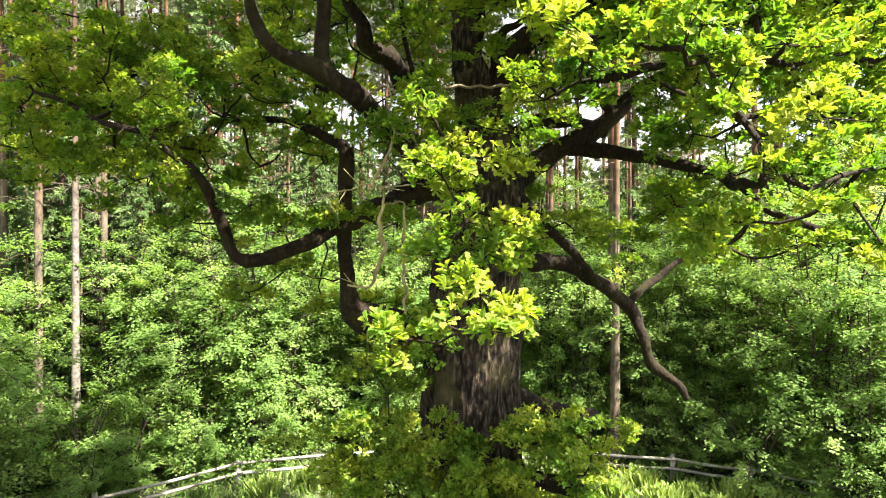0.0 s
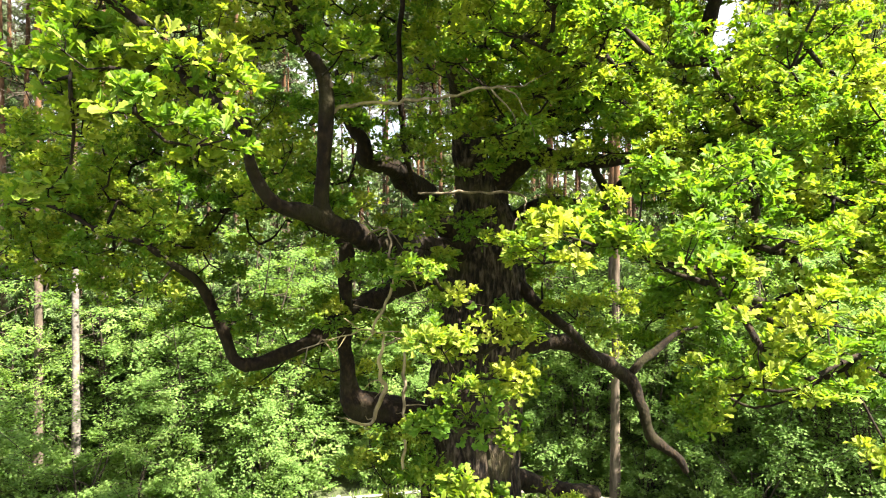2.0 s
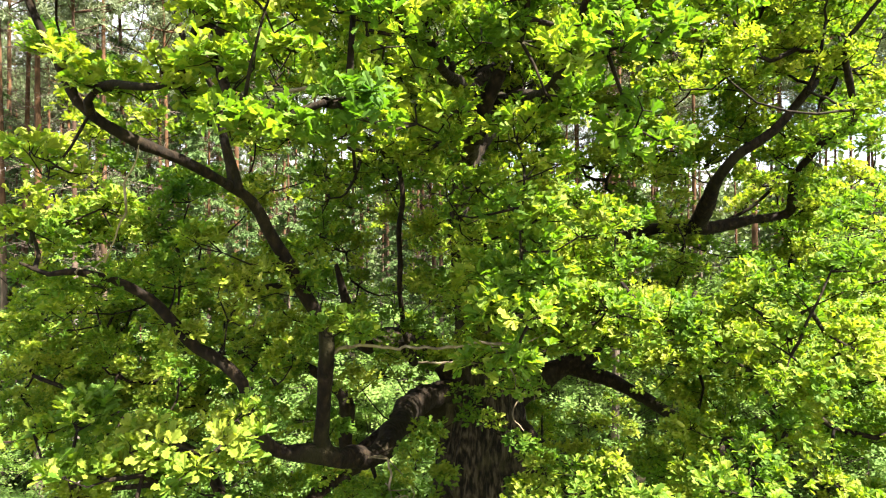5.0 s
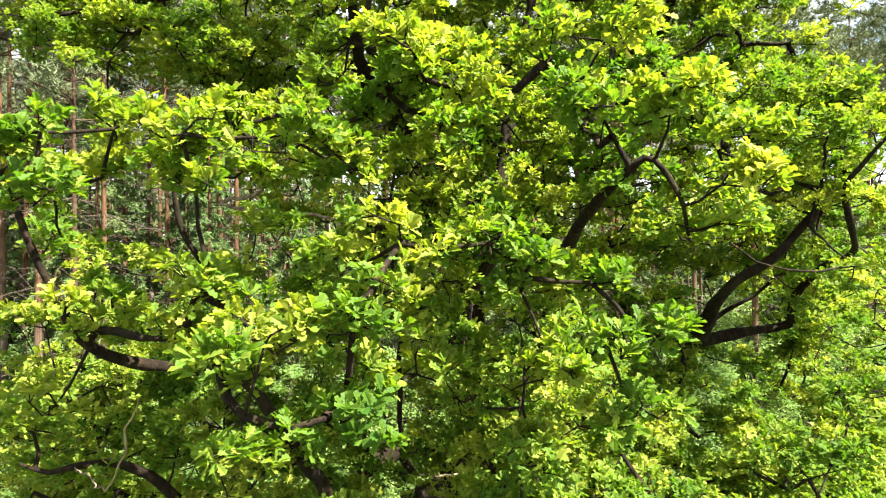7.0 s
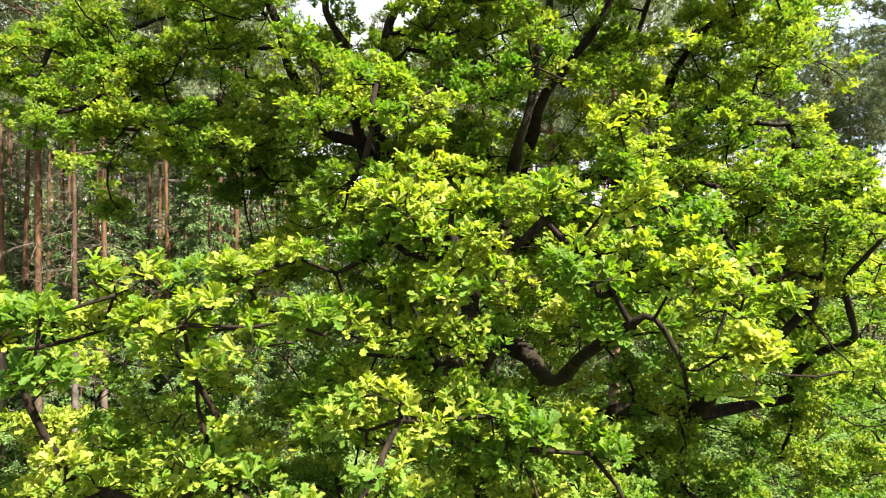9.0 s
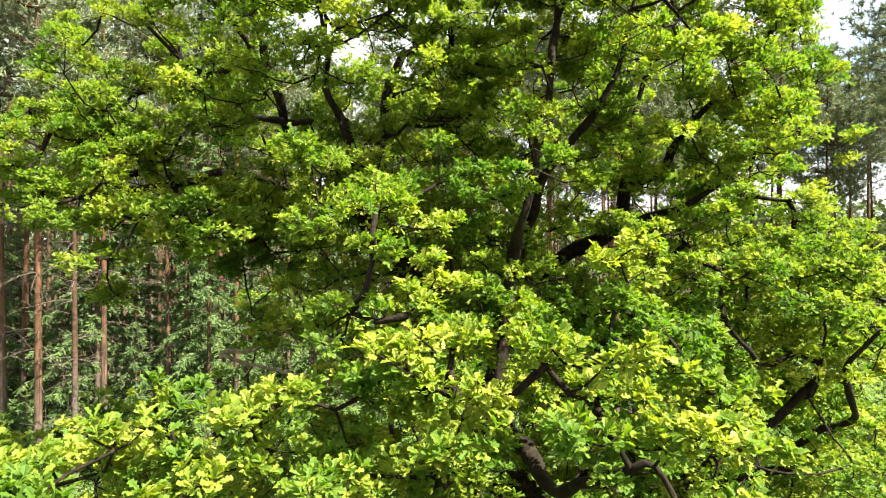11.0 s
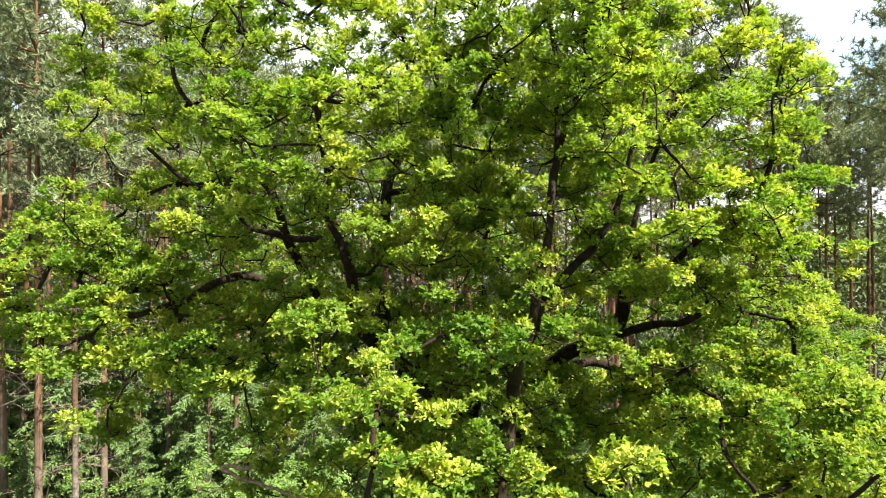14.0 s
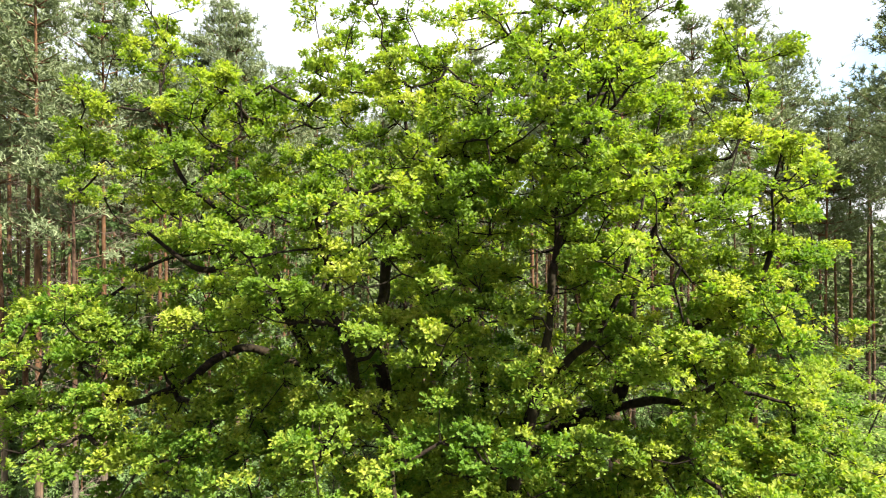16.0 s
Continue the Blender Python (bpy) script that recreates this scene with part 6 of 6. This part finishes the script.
def build_spruce(name, label, height, seed):
    r = np.random.default_rng(seed)
    tree = thing(name, label, "spruce tree", "forest behind the oak")
    line = np.array([(0, 0, height * s - 0.2 * (s == 0), 0.17 * (1 - 0.93 * s)) for s in np.linspace(0, 1, 16)])
    v, f = tube(line, 10, 0.08, seed)
    part("trunk", raw_mesh("trunk", v, f, PINE_BARK, True), tree)
    wood, green = [], []
    for i in range(90):
        s = 0.12 + 0.86 * (i / 90)
        a = i * 2.4 + r.normal() * 0.3
        n = 3.0 * (1 - s) ** 0.8 * r.uniform(0.8, 1.15) + 0.2
        d = np.array([math.cos(a), math.sin(a), 0])
        q = np.linspace(0, 1, 6)
        arm = np.array([0, 0, s * height]) + d * (n * q)[:, None] + np.array([0, 0, 1.0]) * (0.12 * n * q - 0.42 * n * q * q)[:, None]
        wood.append(tube(np.hstack([arm, (0.028 * (1 - 0.8 * q))[:, None]]), 4))
        k = int(8 + n * 14)
        at = r.uniform(0.15, 1.0, k)
        c = np.stack([np.interp(at, q, arm[:, j]) for j in range(3)], -1)
        side = np.cross(d, (0, 0, 1.0)) * r.choice([-1, 1], (k, 1))
        hang = unit(side * 0.7 + d * 0.5 + np.array([0, 0, -0.75]) + r.normal(size=(k, 3)) * 0.2)
        ln = r.uniform(0.25, 0.5, k) * (1.1 - 0.5 * at)
        for m in range(4):
            p = c + hang * (ln * m / 4)[:, None]
            for sg in (-1, 1):
                way = unit(hang + sg * np.cross(hang, unit(r.normal(size=(k, 3)))) * 0.9)
                green.append(leaves(p, way, unit(r.normal(size=(k, 3))), r.uniform(0.13, 0.24, k), SPRIG))
    v, f = join(wood)
    part("branchwork", raw_mesh("branchwork", v, f, TWIG_BARK, True), tree, "", "stuff")
    v, f = join(green)
    part("needle_foliage", raw_mesh("needle_foliage", v, f, SPRUCE), tree, "drooping green spruce needles", "stuff")
    return tree


def build_broadleaf(name, label, category, group, height, width, boughs, leaf, seed, low=0.05):
    """An understorey bush or young tree: several bending stems and flat layered sprays of leaves."""
    r = np.random.default_rng(seed)
    tree = thing(name, label, category, group)
    wood, green = [], []
    stems = []
    for k in range(6):
        a = k * 1.05 + r.normal() * 0.3
        d = np.array([math.cos(a), math.sin(a), 0])
        top = height * r.uniform(0.7, 1.0)
        lean = width * r.uniform(0.1, 0.42)
        line = smooth_line([(d[0] * 0.1, d[1] * 0.1, -0.2, 0.05), (d[0] * lean * 0.35, d[1] * lean * 0.35, top * 0.45, 0.036), (d[0] * lean, d[1] * lean, top * 0.95, 0.012)], 0.5)
        stems.append(line)
        v, f = tube(line, 6)
        part("stem", raw_mesh("stem", v, f, TWIG_BARK, True), tree)
    for k in range(boughs):
        line = stems[k % len(stems)]
        base = line[int(len(line) * (low + (1 - low) * (k + r.uniform()) / boughs)) - 1, :3]
        a = r.uniform(0, 2 * math.pi)
        s = base[2] / height
        n = width * 0.5 * (0.3 + 0.85 * math.sin(math.pi * min(1, 0.2 + 0.78 * s))) * r.uniform(0.55, 1.1)
        d = np.array([math.cos(a), math.sin(a), r.uniform(-0.25, 0.9)])
        across = np.cross(d, (0, 0, 1.0))
        q = np.linspace(0, 1, 6)
        arm = base + d * (n * q)[:, None] - np.array([0, 0, 0.26]) * (n * q * q)[:, None]
        wood.append(tube(np.hstack([arm, (0.018 * (1 - 0.75 * q))[:, None]]), 4))
        for _ in range(9):
            at = r.uniform(0.22, 1.0)
            c0 = np.array([np.interp(at, q, arm[:, j]) for j in range(3)])
            way0 = across * r.choice([-1, 1]) * r.uniform(0.3, 1.0) + d * 0.8 + np.array([0, 0, r.normal() * 0.25])
            ln = n * 0.42 * r.uniform(0.5, 1.0) * (1.15 - 0.6 * at)
            m = 25
            t = r.uniform(0.1, 1.0, (m, 1))
            c = c0 + way0 * ln * t - np.array([0, 0, 0.2]) * ln * t * t + r.normal(size=(m, 3)) * (0.08, 0.08, 0.07)
            side = np.cross(way0, (0, 0, 1.0)) * r.choice([-1, 1], (m, 1))
            way = unit(side + way0 * 0.8 + np.array([0, 0, -0.3]) + r.normal(size=(m, 3)) * 0.25)
            up = unit(np.array([0, 0, 1.0]) + d * 0.5 + r.normal(size=(m, 3)) * 0.35)
            green.append(leaves(c, way, up, r.uniform(0.7, 1.25, m) * leaf, PLAIN))
    v, f = join(wood)
    part("twigwork", raw_mesh("twigwork", v, f, TWIG_BARK, True), tree, "", "stuff")
    v, f = join(green)
    part("foliage", raw_mesh("foliage", v, f, SHRUB_LEAF), tree, "", "stuff")
    return tree


def stand(ob, x, y, turn=0.0, size=1.0, first=False):
    m = Matrix.LocRotScale((x, y, 0), Euler((0, 0, turn)), (size, size, size))
    if first:
        ob.matrix_basis = m
        return ob
    c = copy_thing(ob, m)
    c.scale = (size, size, size)
    return c


def spread(makers, spots, seed, lo=0.85, hi=1.15):
    """Stands copies of the given trees on the spots, the makers themselves first."""
    r = np.random.default_rng(seed)
    for i, (x, y) in enumerate(spots):
        k = i % len(makers)
        stand(makers[k], x, y, r.uniform(0, 6.28), r.uniform(lo, hi), i < len(makers))


def scatter(n, box, apart, seed, ok):
    r = np.random.default_rng(seed)
    got = []
    for _ in range(n * 60):
        p = r.uniform((box[0], box[1]), (box[2], box[3]))
        if ok(p) and all(np.hypot(*(p - q)) > apart for q in got):
            got.append(p)
            if len(got) == n:
                break
    return [tuple(p) for p in got]


def outside(p):
    return math.hypot(p[0] - 0.8, p[1] - 12.7) > 14.6


def off_lane(p):
    """Outside the clearing and off the open lane towards the meadow on the right."""
    return outside(p) and not 0.57 < p[0] / p[1] < 0.74


def off_glade(p):
    """Outside the clearing and off the gap in front of the grey pine."""
    return outside(p) and not (p[1] < 25.5 and -0.74 < p[0] / p[1] < -0.47)


pines = [build_pine("pine_tree", "tall slender pine with reddish bark and a thin grey-green crown", 30 + k, 0.165 + 0.018 * k, 0.7 + 0.03 * k, 20 + k) for k in range(4)]
near_pines = [(-18.8, 26.2), (-15.8, 30.5), (-24.5, 28.0), (21.0, 27.5), (24.0, 30.0), (26.5, 33.0), (7.0, 24.8), (7.8, 28.2), (-12.7, 28.4), (-15.0, 27.0), (12.7, 24.6), (-16.3, 24.6), (25.6, 39.5), (27.5, 41.0), (24.5, 44.0), (30.0, 43.0), (26.8, 43.0), (31.2, 44.0), (-16.2, 38.0), (-17.7, 38.0), (12.2, 29.5), (5.3, 30.0), (-20.0, 29.0), (-10.5, 31.0), (22.5, 36.0), (10.2, 32.5), (29.0, 36.5), (-23.5, 33.0)]
# pines added outside the view; the first two shade the right understorey
unseen_ring_pines = [(18.5, 20.5), (22.0, 26.0), (-24.0, 16.0), (-27.0, 22.0), (-26.0, 6.0), (-20.0, -9.0), (-8.0, -18.0)]
spots = near_pines + unseen_ring_pines + scatter(90, (-52, 32, 56, 66), 2.2, 4, off_lane) + scatter(70, (-50, 42, 18, 76), 1.9, 44, outside) + scatter(14, (-15, 33, 16, 52), 2.6, 6, outside)
spread(pines, spots, 8, 0.92, 1.1)

grey_pine = build_pine("pine_tree", "slim pine with pale grey lower bark among green bushes", 27, 0.17, 0.76, 31, GREY_BARK)
stand(grey_pine, -14.15, 23.5, 0.4, 1.0, True)

spruces = [build_spruce("spruce_tree", "spruce with drooping green branches", 19 + 4 * k, 50 + k) for k in range(2)]
spread(spruces, [(-9.0, 28.0), (-12.2, 29.2), (-16.3, 31.5), (-20.5, 27.2), (-6.5, 30.8), (-23.5, 30.0), (-17.5, 28.0), (-13.5, 32.0), (-19.0, 33.0), (9.5, 31.0), (16.5, 30.0), (-8.5, 33.5), (3.0, 34.0), (-22.0, 31.0), (-15.5, 35.5), (-11.0, 37.0), (-25.0, 36.0), (13.5, 36.0), (20.0, 33.0), (6.0, 38.0)] + scatter(26, (-40, 27, 0, 46), 2.4, 29, outside), 9, 0.75, 1.05)
for x, y, size in ((-17.6, 25.8, 0.62), (-13.0, 26.2, 0.66), (-10.6, 26.6, 0.6), (-15.9, 26.8, 0.7), (-19.8, 25.4, 0.64), (-8.2, 27.2, 0.62), (-11.8, 28.0, 0.74), (-14.2, 28.2, 0.78), (-18.4, 28.6, 0.72)):
    stand(spruces[int(y * 10) % 2], x, y, x * 2.3, size)
stand(spruces[1], -16.2, 28.6, 1.1, 1.25)

young = [build_broadleaf("young_tree", "young broadleaf tree with layered light green sprays", "tree", "understorey trees", 7.5 + k, 5.4, 96, 0.108, 60 + k) for k in range(3)]
spots = [(23.0, 20.0), (25.0, 13.0), (-19.0, 13.0), (-21.0, 18.0)] + scatter(50, (-30, 22, 32, 42), 2.4, 12, lambda p: off_glade(p) and math.hypot(p[0] - 0.8, p[1] - 12.7) > 18.5)
spots += scatter(26, (-22, 14, 24, 32), 1.7, 17, lambda p: 15.6 < math.hypot(p[0] - 0.8, p[1] - 12.7) < 18.5 and p[1] > 17 and off_glade(p))
spread(young, spots, 13, 0.85, 1.35)
for x, y in scatter(22, (-2, 28, 34, 48), 2.6, 19, outside):
    stand(young[int(abs(x * 7)) % 3], x, y, x * 1.7, 1.3 + 0.55 * (abs(x * 3.7) % 1.0))

for x, y in scatter(14, (-27, 25, -7, 37), 2.4, 41, off_glade):
    stand(young[int(abs(x * 7)) % 3], x, y, x * 1.7, 1.2 + 0.45 * (abs(x * 3.7) % 1.0))

bushes = [build_broadleaf("bush", "low leafy green bush at the forest edge", "bush", "bushes at the forest edge", 3.2, 3.6, 36, 0.105, 70 + k) for k in range(3)]
spots = scatter(46, (-26, 12, 27, 30), 1.9, 14, lambda p: 14.4 < math.hypot(p[0] - 0.8, p[1] - 12.7) < 18.5)
spread(bushes, spots, 15, 0.7, 1.2)
for x, y, size in ((-12.7, 21.3, 1.25), (-14.7, 21.7, 1.2), (-11.2, 21.9, 1.1)):
    stand(bushes[int(y) % 3], x, y, x, size)


# ---- fence ----
def build_fence():
    fence = thing("fence", "low weathered wooden rail fence round the oak", "fence", at=(0, 0, 0))
    spots = [(-13.2, 17.0), (-11.2, 19.6), (-7.7, 22.9), (-4.1, 23.9), (-0.2, 24.8), (4.4, 24.6), (8.8, 23.4), (11.2, 22.2), (13.9, 20.1), (15.8, 17.4)]
    r = random.Random(2)
    for i, (x, y) in enumerate(spots):
        h = 0.95 + r.uniform(-0.06, 0.06)
        v, f = tube(np.array([(x, y, -0.2, 0.09), (x, y, 0.4, 0.088), (x + 0.01, y, h - 0.03, 0.085), (x + 0.01, y, h, 0.07), (x + 0.01, y, h + 0.012, 0.004)]), 10, 0.08, i)
        part("post", raw_mesh("post", v, f, FENCE_WOOD, True), fence)
    for (a, b), (c, d) in zip(spots, spots[1:]):
        for z in (0.45, 0.82):
            e = r.uniform(-0.04, 0.04)
            line = smooth_line([(a, b - 0.1, z, 0.058), ((a + c) / 2, (b + d) / 2 - 0.1, z - 0.03 + e, 0.055), (c, d - 0.1, z + e * 0.5, 0.05)], 0.4)
            v, f = tube(line, 8, 0.08, 7)
            part("rail", raw_mesh("rail", v, f, FENCE_WOOD, True), fence)


build_fence()


# ---- grass and tall tufts in the clearing ----
def build_grass():
    r = np.random.default_rng(21)
    n = 26000
    a, d = r.uniform(0, 2 * math.pi, n), 14.0 * np.sqrt(r.uniform(0.02, 1, n))
    at = np.stack([0.8 + d * np.cos(a), 12.7 + d * np.sin(a), np.full(n, -0.05)], -1)
    way = unit(r.normal(size=(n, 3)) * (0.5, 0.5, 0.1) + np.array([0, 0, 1.0]))
    v, f = leaves(at, way, unit(r.normal(size=(n, 3)) + 1e-3), r.uniform(0.2, 0.5, n), BLADE)
    tagged(new("grass", raw_mesh("grass", v, f, GRASS)), "short sunlit meadow grass under the oak", "grass", "", "stuff")


build_grass()


def build_tuft(seed):
    r = np.random.default_rng(seed)
    n = 420
    at = r.normal(size=(n, 3)) * (0.2, 0.2, 0)
    way = unit(r.normal(size=(n, 3)) * (0.32, 0.32, 0.05) + at * 0.6 + np.array([0, 0, 1.0]))
    v, f = leaves(at - np.array([0, 0, 0.06]), way, unit(r.normal(size=(n, 3))), r.uniform(0.45, 0.9, n), BLADE)
    ob = new("tall_grass_tuft", raw_mesh("tall_grass_tuft", v, f, TUFT))
    return tagged(ob, "pale yellow-green tuft of tall grass", "grass", "tufts by the fence", "")


tufts = [build_tuft(90 + k) for k in range(3)]
spread(tufts, [(7.3, 22.6), (8.8, 21.6), (10.2, 21.2), (6.1, 21.9), (-5.0, 22.6), (-6.4, 21.9), (9.0, 20.2), (10.6, 19.6), (12.0, 19.0), (7.6, 20.8), (11.2, 20.6)], 23, 0.75, 1.05)


# ---- far woods ----
def build_far_woods():
    r = np.random.default_rng(33)
    n = 110000
    x = r.uniform(-190, 190, n)
    y = 78 + r.uniform(0, 60, n) ** 1.0
    top = np.array([(24 if q > 12 else 27) + 4 * noise.noise(Vector((q * 0.06, 0, 0))) + 3 * noise.noise(Vector((q * 0.25, 5, 0))) for q in x])
    z = top * r.uniform(0, 1, n) ** 0.7
    v, f = leaves(np.stack([x, y, z], -1), unit(r.normal(size=(n, 3))), unit(r.normal(size=(n, 3)) + np.array([0, -0.6, 1])), r.uniform(0.8, 1.7, n), PLAIN)
    tagged(new("far_woods", raw_mesh("far_woods", v, f, FAR_LEAF)), "distant green edge of the forest", "woods", "", "stuff")


build_far_woods()
